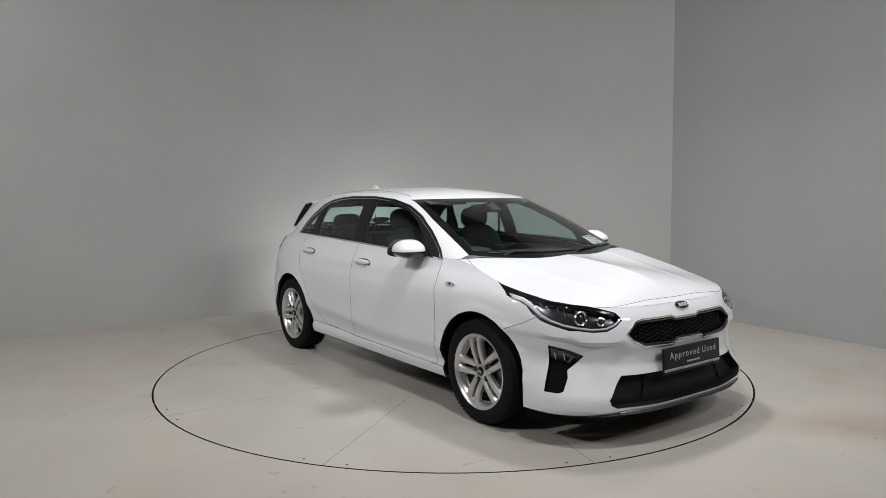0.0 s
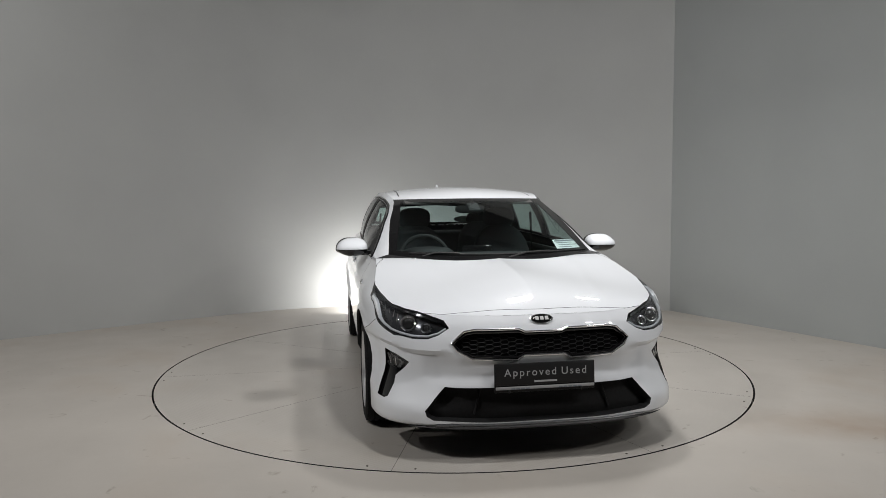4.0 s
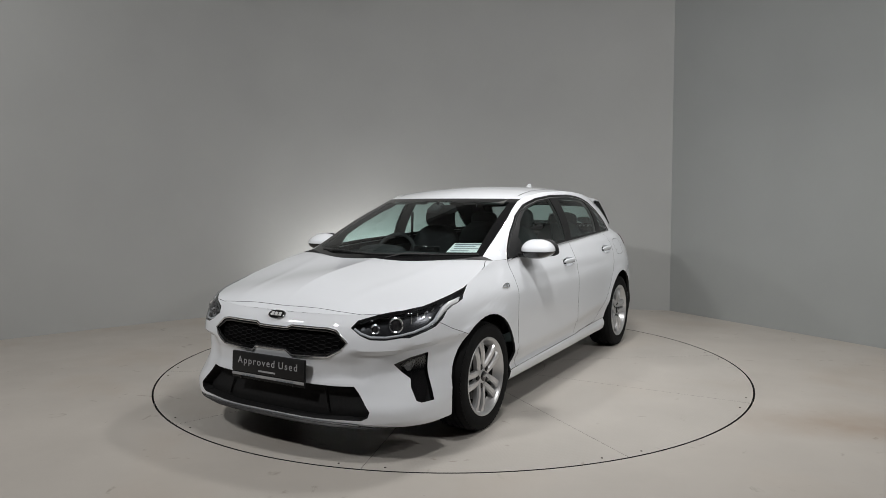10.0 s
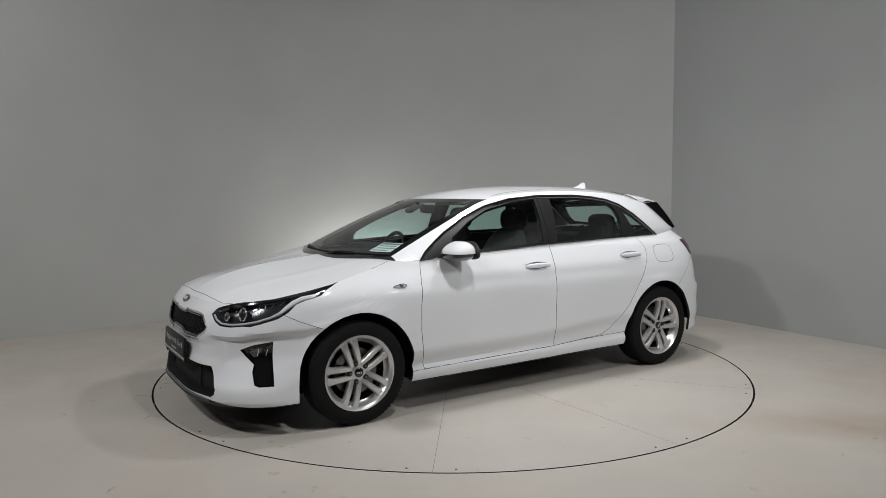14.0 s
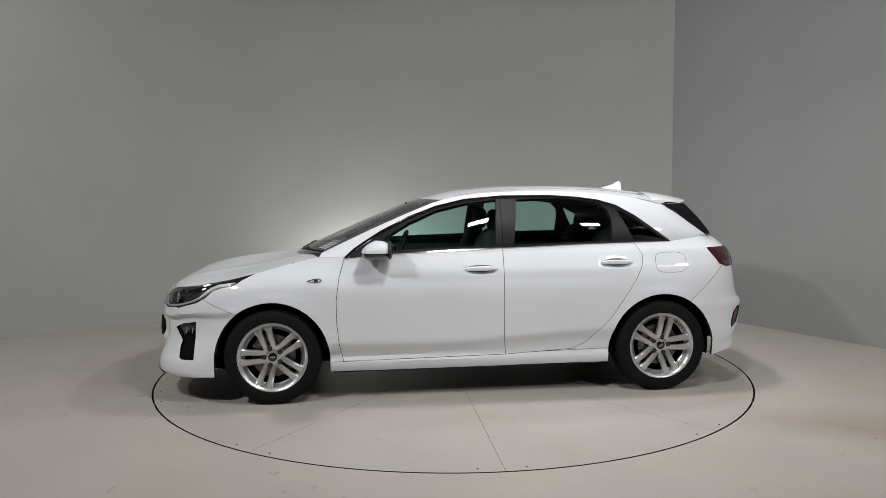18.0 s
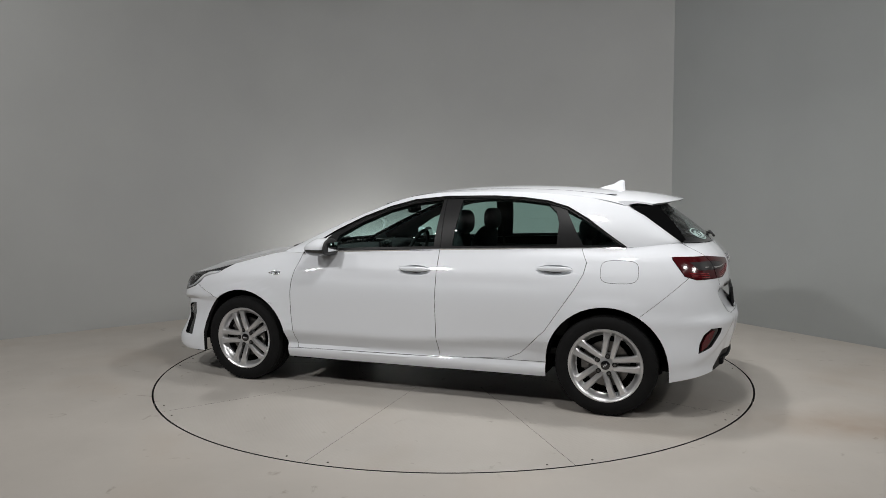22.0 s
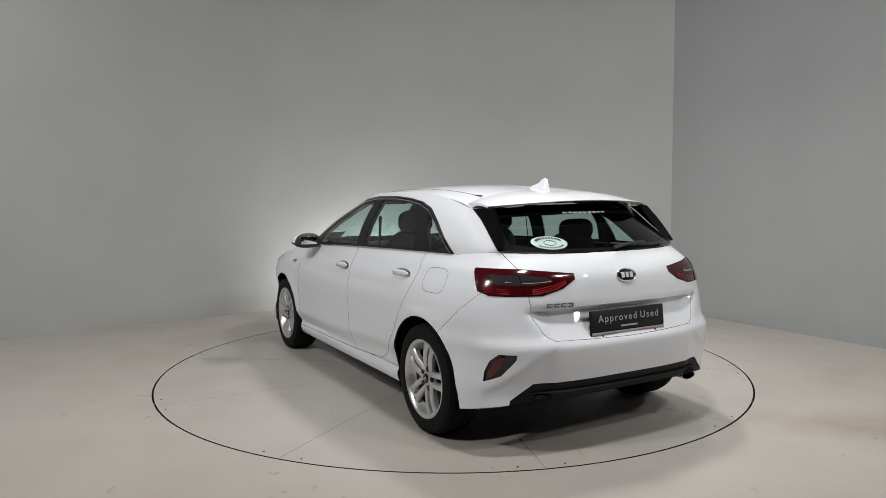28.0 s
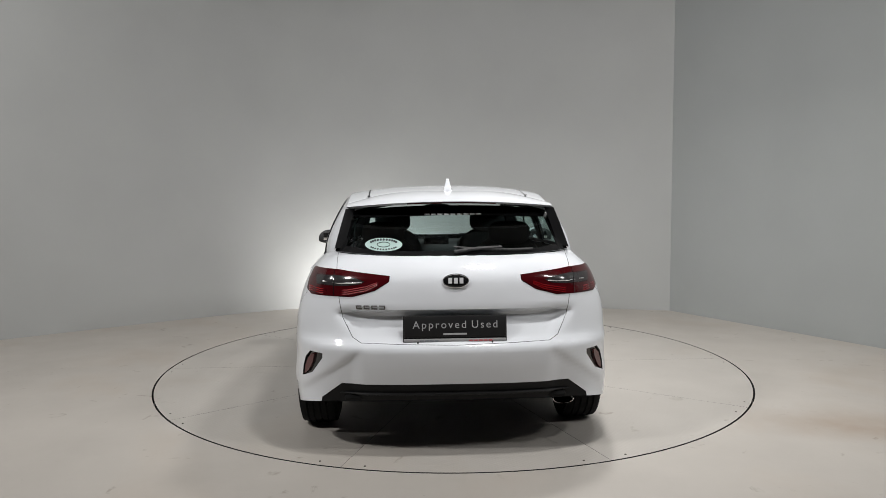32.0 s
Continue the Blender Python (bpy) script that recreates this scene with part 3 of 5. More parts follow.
S_ARCH_F, S_ARCH_R = arch(1.327), arch(-1.325)
S_DOOR_F = [(.853, .948), (.886, .83), (.905, .681), (.904, .528), (.890, .391), (.865, .272), (-.231, .285), (-.216, .403), (-.212, .598), (-.221, 1.2), (.853, 1.2)]
S_DOOR_R = [(-.221, 1.2), (-.212, .598), (-.216, .403), (-.231, .285), (-.694, .309), (-.789, .354), (-.953, .518), (-1.133, .781), (-1.184, .872), (-1.200, .945), (-1.161, 1.025), (-1.161, 1.2)]
S_FLAP = [(-1.400 + .113 * math.copysign(abs(math.cos(a)) ** .55, math.cos(a)), .893 + .068 * math.copysign(abs(math.sin(a)) ** .55, math.sin(a))) for a in np.linspace(0, 2 * math.pi, 28, endpoint=False)]
F_HEAD = [(.481, .692), (.535, .657), (.588, .637), (.66, .634), (.72, .643), (.775, .640), (.92, .640), (.92, .866), (.812, .866), (.79, .842), (.744, .808), (.68, .788), (.612, .762), (.546, .741), (.504, .727)]
head_line = [(1.42, .872), (1.45, .856), (1.517, .823), (1.55, .800), (1.60, .785), (1.645, .777), (1.70, .757), (1.745, .717), (1.80, .684), (1.86, .665), (1.93, .645), (2.0, .60)]
F_FOG = [(.676, .502), (.735, .533), (.805, .555), (.88, .556), (.88, .306), (.804, .306), (.786, .318), (.752, .385), (.742, .425), (.702, .466)]
GRILLE_HALF = [(0, .671), (.098, .671), (.128, .684), (.363, .684), (.409, .675), (.478, .618), (.452, .582), (.375, .541), (.143, .531), (.106, .555), (0, .555)]
INTAKE_HALF = [(0, .392), (.508, .392), (.612, .276), (.604, .248), (.57, .230), (.30, .220), (0, .220)]
F_TAIL = [(.80, .955), (.785, .975), (.746, .985), (.613, .985), (.338, .957), (.342, .930), (.417, .884), (.531, .852), (.76, .851), (.80, .88)]
F_SMOKE = [(.735, .952), (.60, .955), (.51, .942), (.465, .928), (.50, .912), (.58, .904), (.725, .905)]
F_GATE = [(0, 1.2), (.625, 1.2), (.622, 1.022), (.601, .836), (.586, .746), (.531, .646), (.486, .621), (0, .611)]
F_REFL = [(.812, .418), (.806, .47), (.789, .526), (.760, .562), (.690, .560), (.692, .534), (.751, .450)]
F_SKIRT = [(0, .404), (.592, .402), (.70, .318), (.74, .1), (0, .1)]
T_BONNET = [(2.057, -.05), (2.057, .0), (2.041, .375), (2.022, .506), (1.985, .600), (1.90, .685), (1.80, .747), (1.705, .772), (1.608, .794), (1.483, .814), (1.353, .812), (1.155, .778), (1.06, .735), (.9, .70), (.9, -.05)]
S_DLO = [(.850, .950), (.557, .982), (-.221, 1.010), (-.742, 1.025), (-1.162, 1.031), (-1.432, 1.034), (-1.312, 1.118), (-1.184, 1.211), (-1.055, 1.285), (-.922, 1.324), (-.766, 1.345), (-.570, 1.358), (-.232, 1.357), (.020, 1.335), (.219, 1.288), (.416, 1.216), (.607, 1.122), (.700, 1.066), (.792, 1.005)]
S_GLASS_F = [(.60, .998), (.575, 1.085), (.413, 1.180), (.218, 1.263), (.021, 1.310), (-.196, 1.334), (-.168, 1.026), (.3, 1.012)]
S_GLASS_R = [(-.302, 1.030), (-.340, 1.334), (-.568, 1.339), (-.764, 1.329), (-.930, 1.306), (-.985, 1.255), (-1.007, 1.182), (-.998, 1.045), (-.7, 1.040)]
S_GLASS_Q = [(-1.055, 1.262), (-1.182, 1.195), (-1.311, 1.104), (-1.395, 1.048), (-1.165, 1.047)]
HANDLES = ((-.06, .866, .118, .034), (-1.005, .893, .120, .034))
lamp_line = [(-1.695, 1.0), (-1.705, .97), (-1.765, .89), (-1.80, .84)]
fog_line = [(1.840, .20), (1.838, .30), (1.822, .56), (1.82, .60)]
nose_line = [(1.50, .10), (1.50, .585), (1.69, .661), (1.772, .703), (1.80, .80)]
tail_line = [(-1.53, .10), (-1.53, .632), (-1.643, .725), (-1.797, .860)]
sill_line = [(1.0, .268), (.945, .269), (-.946, .306), (-1.0, .307)]

front = lambda p: p.x > 1.42
rear_half = lambda p: p.x < -1.5
buckets = {}
seams = set()  # points on the edges of the sheets, where panels run on without a gap
whole = []  # all the outer skin of the left half, to set things on


def key(p):
    return round(p[0], 4), round(abs(p[1]), 4), round(p[2], 4)


def right_of(line, x, z):
    return x > np.interp(z, [p[1] for p in line], [p[0] for p in line])


def above_lamp_edge(x, z):
    return z > np.interp(x, [p[0] for p in head_line], [p[1] for p in head_line])


def which(patch, c):
    x, y, z = c
    if patch == "lower":
        if inside(S_ARCH_F, (x, z)) or inside(S_ARCH_R, (x, z)):
            return None
        if x > 1.42:
            if inside(F_HEAD, (y, z)) and above_lamp_edge(x, z):
                return "headlight"
            if inside(F_FOG, (y, z)) and right_of(fog_line, x, z):
                return "fog"
            if inside(GRILLE_HALF, (y, z)):
                return "grille"
            if inside(INTAKE_HALF, (y, z)):
                return "intake"
            if right_of(nose_line, x, z) and z < .80:
                return "bumper_f"
            return "fender"
        if x < -1.5:
            if inside(F_TAIL, (y, z)) and not right_of(lamp_line[::-1], x, z):
                return "smoke" if inside(F_SMOKE, (y, z)) else "tail"
            if inside(F_GATE, (y, z)):
                return "gate"
            if inside(F_REFL, (y, z)):
                return "reflector"
            if inside(F_SKIRT, (y, z)):
                return "skirt"
            if z < .862 and not right_of(tail_line, x, z):
                return "bumper_r"
            if inside(S_FLAP, (x, z)):
                return "flap"
            return "side"
        if inside(S_DOOR_F, (x, z)):
            return "door_f"
        if inside(S_DOOR_R, (x, z)):
            return "door_r"
        if inside(S_FLAP, (x, z)):
            return "flap"
        if abs(x) < .98 and z < np.interp(x, [-.946, .945], [.306, .269]):
            return "sill"
        return "fender" if x > .84 else "side"
    if patch == "hood":
        if inside(T_BONNET, (x, y)):
            return "bonnet"
        if x > 1.42 and inside(F_HEAD, (y, z)) and above_lamp_edge(x, z):
            return "headlight"
        return "bumper_f" if x > 1.95 else "fender"
    if patch == "upper":
        for n, s in (("glass_f", S_GLASS_F), ("glass_r", S_GLASS_R), ("glass_q", S_GLASS_Q)):
            if inside(s, (x, z)):
                return n
        if inside(S_DLO, (x, z)):
            return "frame_f" if x > -.221 else "frame_r"
        return "side"
    if patch == "screen":
        return "screen" if inside(SCREEN_IN, (y, z)) else "screen_edge"
    if patch == "rear":
        return "tail_glass" if inside(TAIL_IN, (y, z)) else "tail_edge"
    if patch == "tray" and y > .765:
        return "fender"
    return patch


SCREEN_IN = [(0, 1.322), (.527, 1.315), (.636, 1.005), (0, .985)]
TAIL_IN = [(0, 1.265), (.545, 1.245), (.575, 1.10), (.40, 1.078), (0, 1.075)]

for patch, grid in patches().items():
    bm = grid_mesh(grid)
    if patch == "lower":
        for line in (S_ARCH_F, S_ARCH_R):
            cut(bm, line, "xz", lambda p: abs(p.x) < 2.0 and p.y > .4)
        for line in (S_DOOR_F, S_DOOR_R, S_FLAP):
            cut(bm, line, "xz", lambda p: abs(p.x) < 1.6)
        for hx, hz, rx, rz in HANDLES:
            for k in (1.0, .72, .4):
                cut(bm, ellipse(hx, hz, rx * k, rz * k, 20), "xz", lambda p: abs(p.x) < 1.6)
        for line in (F_HEAD, F_FOG, GRILLE_HALF[:], INTAKE_HALF[:]):
            cut(bm, line, "yz", front)
        for line in (F_TAIL, F_SMOKE, F_GATE, F_REFL, F_SKIRT):
            cut(bm, line, "yz", rear_half)
        cut(bm, nose_line, "xz", lambda p: p.x > 1.2, False)
        cut(bm, head_line, "xz", lambda p: p.x > 1.3 and p.z > .5, False)
        cut(bm, fog_line, "xz", front, False)
        cut(bm, tail_line, "xz", lambda p: p.x < -1.3, False)
        cut(bm, lamp_line, "xz", rear_half, False)
        cut(bm, sill_line, "xz", lambda p: abs(p.x) < 1.05, False)
    elif patch == "hood":
        cut(bm, T_BONNET, "xy")
        cut(bm, F_HEAD, "yz", front)
        cut(bm, head_line, "xz", lambda p: p.x > 1.3, False)
    elif patch == "upper":
        for line in (S_DLO, S_GLASS_F, S_GLASS_R, S_GLASS_Q):
            cut(bm, line, "xz")
        cut(bm, [(-.221, .9), (-.221, 1.5)], "xz", None, False)
    elif patch == "tray":
        cut(bm, [(.8, .765), (1.4, .765)], "xy", None, False)
    elif patch == "screen":
        cut(bm, SCREEN_IN, "yz")
    elif patch == "rear":
        cut(bm, TAIL_IN, "yz")
    for e in bm.edges:
        if len(e.link_faces) == 1:
            seams.update(key(v.co) for v in e.verts)
    for f in bm.faces:
        c = f.calc_center_median()
        pts = [v.co.copy() for v in f.verts]
        if patch != "tray":
            whole.append(pts)
        name = which(patch, c)
        if name:
            buckets.setdefault(name, []).append(pts)
    bm.free()

skin_v, skin_f = [], []
for pts in whole:
    skin_f.append(list(range(len(skin_v), len(skin_v) + len(pts))))
    skin_v += pts
skin = BVHTree.FromPolygons(skin_v, skin_f)


def on_skin(origin, way, lift=0.0):
    """First point of the outer skin along a ray, mirrored to the side of the origin; lifted along the normal."""
    o, d = Vector(origin), Vector(way)
    s = -1 if o.y < 0 else 1
    o.y, d.y = abs(o.y), d.y * s
    loc, no, _, _ = skin.ray_cast(o, d)
    if loc is None:
        return Vector(origin), Vector((0, 0, 1))
    if no.dot(d) > 0:
        no = -no
    loc = loc + lift * no
    return Vector((loc.x, loc.y * s, loc.z)), Vector((no.x, no.y * s, no.z))


def on_front(y, z, lift=0.0):
    return on_skin((4, y, z), (-1, 0, 0), lift)


def on_rear(y, z, lift=0.0):
    return on_skin((-4, y, z), (1, 0, 0), lift)


def on_side(x, z, s=1, lift=0.0):
    return on_skin((x, 3 * s, z), (0, -s, 0), lift)


def on_top(x, y, lift=0.0):
    return on_skin((x, y if y else 1e-4, 4), (0, 0, -1), lift)


def mirrored(faces):
    return [[Vector((p.x, -p.y, p.z)) for p in reversed(f)] for f in faces]


def panel(name, faces, mat, parent, label="", gap=.0019, depth=.016, push=0.0, bend=None, fold=None):
    """A sheet panel cut from the skin, drawn back at its edges and folded inwards."""
    bm = add_faces(bmesh.new(), faces)
    bmesh.ops.dissolve_degenerate(bm, edges=bm.edges[:], dist=1e-4)
    bm.normal_update()
    open_edges = {e for e in bm.edges if len(e.link_faces) == 1 and not all(key(v.co) in seams for v in e.verts)} if gap else None
    if bend:
        for v in bm.verts:
            bend(v)
        bm.normal_update()
    if push:
        for v in bm.verts:
            v.co += v.normal * push
    rim = [e for e in bm.edges if len(e.link_faces) == 1]
    rim = [e for e in rim if e in open_edges] if open_edges is not None else rim
    if gap:
        shift = {}
        for e in rim:
            if all(abs(v.co.y) < 1e-4 for v in e.verts):
                continue
            d = (e.verts[1].co - e.verts[0].co)
            if d.length < 1e-7:
                continue
            d.normalize()
            w = e.link_faces[0].calc_center_median() - e.verts[0].co
            w -= w.dot(d) * d
            if w.length > 1e-7:
                w.normalize()
                for v in e.verts:
                    shift[v] = shift.get(v, Vector()) + w
        for v, w in shift.items():
            if w.length > 1e-6:
                v.co += w.normalized() * gap
    if depth:
        nos = {v: v.normal.copy() for e in rim for v in e.verts}
        ex = bmesh.ops.extrude_edge_only(bm, edges=rim)
        vs = [g for g in ex["geom"] if isinstance(g, bmesh.types.BMVert)]
        for v in vs:
            best = min(nos, key=lambda k: (k.co - v.co).length_squared) if len(nos) < 60 else None
            if best is None:
                for e in v.link_edges:
                    o = e.other_vert(v)
                    if o in nos and (o.co - v.co).length < 1e-7:
                        best = o
                        break
            if best is not None:
                v.co -= nos[best] * depth
        for g in ex["geom"]:
            if isinstance(g, bmesh.types.BMFace):
                g.material_index = 1
                for e in g.edges:
                    if len(e.link_faces) == 2:
                        e.smooth = False
    ob = mesh_object(name, bm, mat, parent, label, 38)
    if depth and fold is not None:
        ob.data.materials.append(fold)
    return ob


def dish(v):
    """Hollows behind the door handles."""
    for hx, hz, rx, rz in HANDLES:
        r = math.hypot((v.co.x - hx) / rx, (v.co.z - hz) / rz)
        if r < .999:
            v.co.y -= math.copysign(.034 * (1 - r ** 2.5), v.co.y)


both = lambda n: buckets[n] + mirrored(buckets[n])
SIDES = ((1, lambda f: f), (-1, mirrored))
panel("bonnet", both("bonnet"), PAINT, car, fold=RECESS_SHADE)
bumper_f = panel("front_bumper", both("bumper_f"), PAINT, car, gap=.0009, depth=.03, fold=RECESS_SHADE)
bumper_r = panel("rear_bumper", both("bumper_r"), PAINT, car, gap=.0009, depth=.02, fold=RECESS_SHADE)
panel("roof", both("roof"), PAINT, car, gap=0, depth=.01)
gate = panel("tailgate", both("gate"), PAINT, car, fold=RECESS_SHADE)
screen = panel("windscreen", both("screen"), SCREEN_GLASS, car, gap=0, depth=0)
panel("screen_border", both("screen_edge"), GLOSS_BLACK, screen, "black border of the windscreen", gap=0, depth=.005)
tail_pane = panel("rear_window", both("tail_glass"), TAIL_GLASS, car, gap=0, depth=0)
panel("window_border", both("tail_edge"), GLOSS_BLACK, tail_pane, "black border of the rear window", gap=0, depth=.005)
panel("cowl_tray", both("tray"), PLASTIC, car, gap=0, depth=.0)
skirt = panel("rear_skirt", both("skirt"), SKIRT, car, "matt black lower rear skirt", push=-.004, depth=.03)
doors = []
for s, flip in SIDES:
    panel("front_fender", flip(buckets["fender"]), PAINT, car, fold=RECESS_SHADE)
    quarter = panel("body_side", flip(buckets["side"] + ([] if s > 0 else buckets["flap"])), PAINT, car, gap=.0012, depth=.012, fold=RECESS_SHADE)
    panel("sill", flip(buckets["sill"]), PAINT, car, fold=RECESS_SHADE)
    for n, d, fr, gl in (("front_door", "door_f", "frame_f", "glass_f"), ("rear_door", "door_r", "frame_r", "glass_r")):
        dr = panel(n, flip(buckets[d]), PAINT, car, bend=dish, fold=RECESS_SHADE)
        doors.append(dr)
        panel("window_frame", flip(buckets[fr]), TRIM, dr, "satin black window frame", gap=.0016, depth=.01)
        panel("window_glass", flip(buckets[gl]), SIDE_GLASS, dr, gap=0, depth=0, push=-.003)
        if n == "rear_door":
            panel("quarter_glass", flip(buckets["glass_q"]), SIDE_GLASS, dr, gap=0, depth=0, push=-.003)
panel("fuel_flap", buckets["flap"], PAINT, car, gap=.0012, fold=RECESS_SHADE)

# dark inner shell behind the panel gaps, added so they look shaded
inner = patch_lower(nv=24)
wide_head = [(.46, .61), (.95, .61), (.95, .9), (.46, .78)]
wide_grille = [(-.01, .52), (.50, .52), (.50, .71), (-.01, .71)]
wide_intake = [(-.01, .20), (.63, .20), (.63, .41), (-.01, .41)]
bm = bmesh.new()
for s in (1, -1):
    g = inner.copy()
    g[..., 0] *= .985
    g[..., 1] = (g[..., 1] - .022 * np.minimum(1, g[..., 1] / .2)) * s
    g[..., 2] = np.minimum(g[..., 2], g[..., 2] - .012)
    vs = [[bm.verts.new(p) for p in row] for row in g]
    for i in range(len(vs) - 1):
        for j in range(len(vs[0]) - 1):
            c = (g[i, j] + g[i + 1, j + 1]) / 2
            if min(math.hypot((c[0] - a) / .374, (c[2] - .30) / .379) for a in (1.327, -1.325)) < 1.16:
                continue
            q = (abs(c[1]), c[2])
            if c[0] > 1.4 and (inside(wide_head, q) or inside(wide_grille, q) or inside(wide_intake, q)):
                continue
            bm.faces.new((vs[i][j], vs[i + 1][j], vs[i + 1][j + 1], vs[i][j + 1]))
part("inner_shell", bm, LINER, car)
part("underbody", box(bmesh.new(), 0, 0, .25, 3.3, 1.30, .05, .02), LINER, car)
# wide box added to keep lamp light from reaching under the sills
part("light_block_pan", box(bmesh.new(), 0, 0, .215, 1.86, 1.58, .06, .025), LINER, car)
for x in (1.325, -1.325):
    for s in (1, -1):
        bm = bmesh.new()
        n = 24
        a = [bm.verts.new((x + .372 * math.cos(t), s * .80, .30 + .377 * math.sin(t))) for t in np.linspace(-.18, math.pi + .18, n)]
        b = [bm.verts.new((x + .372 * math.cos(t), s * .56, .30 + .377 * math.sin(t))) for t in np.linspace(-.18, math.pi + .18, n)]
        for i in range(n - 1):
            bm.faces.new((a[i], a[i + 1], b[i + 1], b[i]))
        bm.faces.new(b)
        part("wheel_arch_liner", bm, LINER, car)


# wheels
def wheel(x, s, turn):
    w = empty("wheel")
    w.parent = car
    w.matrix_basis = pose(x, s * .776, .316, 0, 0, 0 if s > 0 else 180) @ pose(0, 0, 0, 0, turn, 0)
    prof = [(.206, -.088), (.222, -.098), (.246, -.106), (.275, -.107), (.298, -.100), (.309, -.090), (.3135, -.075)]
    for g in (-.055, -.02, .02, .055):
        prof += [(.316, g - .006), (.308, g - .004), (.308, g + .004), (.316, g + .006)]
    prof += [(.3135, .075), (.309, .090), (.298, .100), (.275, .107), (.246, .106), (.222, .098), (.206, .088)]
    tyre = part("tyre", lathe(bmesh.new(), prof, 96, closed=True), RUBBER, w)
    bm = bmesh.new()
    for k in range(72):
        t = 2 * math.pi * k / 72
        for side in (1, -1):
            box(bm, .3045 * math.cos(t), side * .086, .3045 * math.sin(t), .008, .022, .016, 0, Matrix.Rotation(-t + .12 * side, 4, "Y"))
    tagged(part("tread", bm, RUBBER, tyre), kind="stuff")
    part("rim_barrel", lathe(bmesh.new(), [(.216, -.092), (.222, -.096), (.222, -.086), (.200, -.080), (.184, -.03), (.183, .050)], 80), LAMP_HOUSE, w)
    bm = lathe(bmesh.new(), [(.183, .050), (.194, .060), (.201, .080), (.208, .092), (.216, .100), (.222, .104), (.228, .103), (.230, .096)], 80)
    rim = part("rim", bm, ALLOY, w)
    # five pairs of slim spokes
    for k in range(5):
        bm = bmesh.new()
        for q in (1, -1):
            rows = []
            for u in np.linspace(0, 1, 9):
                r = .045 + u * (.212 - .045)
                mid = q * (.0255 + .010 * u)
                half = .0165 + .0040 * u + .011 * float(smooth(.76, 1.0, u))
                y = .074 + .012 * math.sin(u * math.pi * .9) + .006 * u
                sec = [(-half, y - .030), (-half, y - .007), (-half * .62, y + .003), (half * .62, y + .003), (half, y - .007), (half, y - .030)]
                rows.append([bm.verts.new((r, h, mid + o)) for o, h in sec])
            for a, b in zip(rows, rows[1:]):
                for j in range(5):
                    bm.faces.new((a[j], a[j + 1], b[j + 1], b[j]))
            bm.faces.new(rows[0])
            bm.faces.new(rows[-1])
        bmesh.ops.recalc_face_normals(bm, faces=bm.faces[:])
        bmesh.ops.rotate(bm, verts=bm.verts[:], cent=(0, 0, 0), matrix=Matrix.Rotation(2 * math.pi * k / 5, 3, "Y"))
        mesh_object("spoke", bm, ALLOY, rim, "", 18)
    hub = part("hub", lathe(bmesh.new(), [(.001, .080), (.030, .080), (.036, .078), (.050, .074), (.074, .068), (.078, .050)], 40), ALLOY, w)
    cap = part("hub_cap", lathe(bmesh.new(), [(.001, .0885), (.024, .088), (.0285, .085), (.029, .079)], 32), GLOSS_BLACK, w, "black centre cap")
    bm = bmesh.new()
    for o in (-.011, 0, .011):
        box(bm, o, .0895, 0, .006, .002, .010)
    part("cap_emblem", bm, SILVER, cap)
    for k in range(5):
        t = 2 * math.pi * k / 5
        bm = bmesh.new()
        bmesh.ops.create_cone(bm, cap_ends=True, segments=6, radius1=.0085, radius2=.0075, depth=.018, matrix=Matrix.Translation((.057 * math.cos(t), .078, -.057 * math.sin(t))) @ Matrix.Rotation(radians(-90), 4, "X"))
        part("wheel_nut", bm, STEEL, hub)
        # black disc in place of the shaded pocket round the nut
        bm = lathe(bmesh.new(), [(.001, .0785), (.0135, .0785), (.0165, .0775), (.0175, .072)], 16)
        bmesh.ops.translate(bm, verts=bm.verts[:], vec=(.057 * math.cos(t), 0, -.057 * math.sin(t)))
        part("nut_pocket_shade", bm, RECESS_SHADE, hub)
    part("brake_disc", lathe(bmesh.new(), [(.06, .032), (.142, .032), (.142, .012), (.06, .012)], 48), STEEL, w)
    bm = bmesh.new()
    for k in range(7):
        t = radians(-28 + 8 * k + 60)
        box(bm, .128 * math.cos(t), .022, .128 * math.sin(t), .05, .055, .022, .003, Matrix.Rotation(-t, 4, "Y"))
    part("caliper", bm, STEEL, w)
    part("backing", lathe(bmesh.new(), [(.001, -.02), (.186, -.02)], 40), LINER, w)
    return w


wheel(1.325, 1, 0)
wheel(-1.325, 1, 41)
wheel(1.325, -1, -4)
wheel(-1.325, -1, 8)


# ---- parts of the car's nose ----
def oval(bm, at, normal, ra, rb, thick, n=40, dome=.0):
    """A flat or domed oval plate on a surface: ra across, rb up."""
    z = Vector(normal).normalized()
    x = Vector((0, 0, 1)).cross(z).normalized()
    y = z.cross(x)
    rings = []
    for k, h in ((1.0, 0), (1.0, thick * .7), (.94, thick), (.6, thick + dome * .7), (.2, thick + dome)):
        rings.append([bm.verts.new(Vector(at) + x * ra * k * math.cos(2 * math.pi * i / n) + y * rb * k * math.sin(2 * math.pi * i / n) + z * h) for i in range(n)])
    for a, b in zip(rings, rings[1:]):
        for i in range(n):
            bm.faces.new((a[i], a[(i + 1) % n], b[(i + 1) % n], b[i]))
    bm.faces.new(rings[-1])
    return bm


def oval_ring(bm, at, normal, ra, rb, r, n=40):
    z = Vector(normal).normalized()
    x = Vector((0, 0, 1)).cross(z).normalized()
    y = z.cross(x)
    return sweep(bm, [Vector(at) + x * ra * math.cos(2 * math.pi * i / n) + y * rb * math.sin(2 * math.pi * i / n) for i in range(n)], r, True, 6)


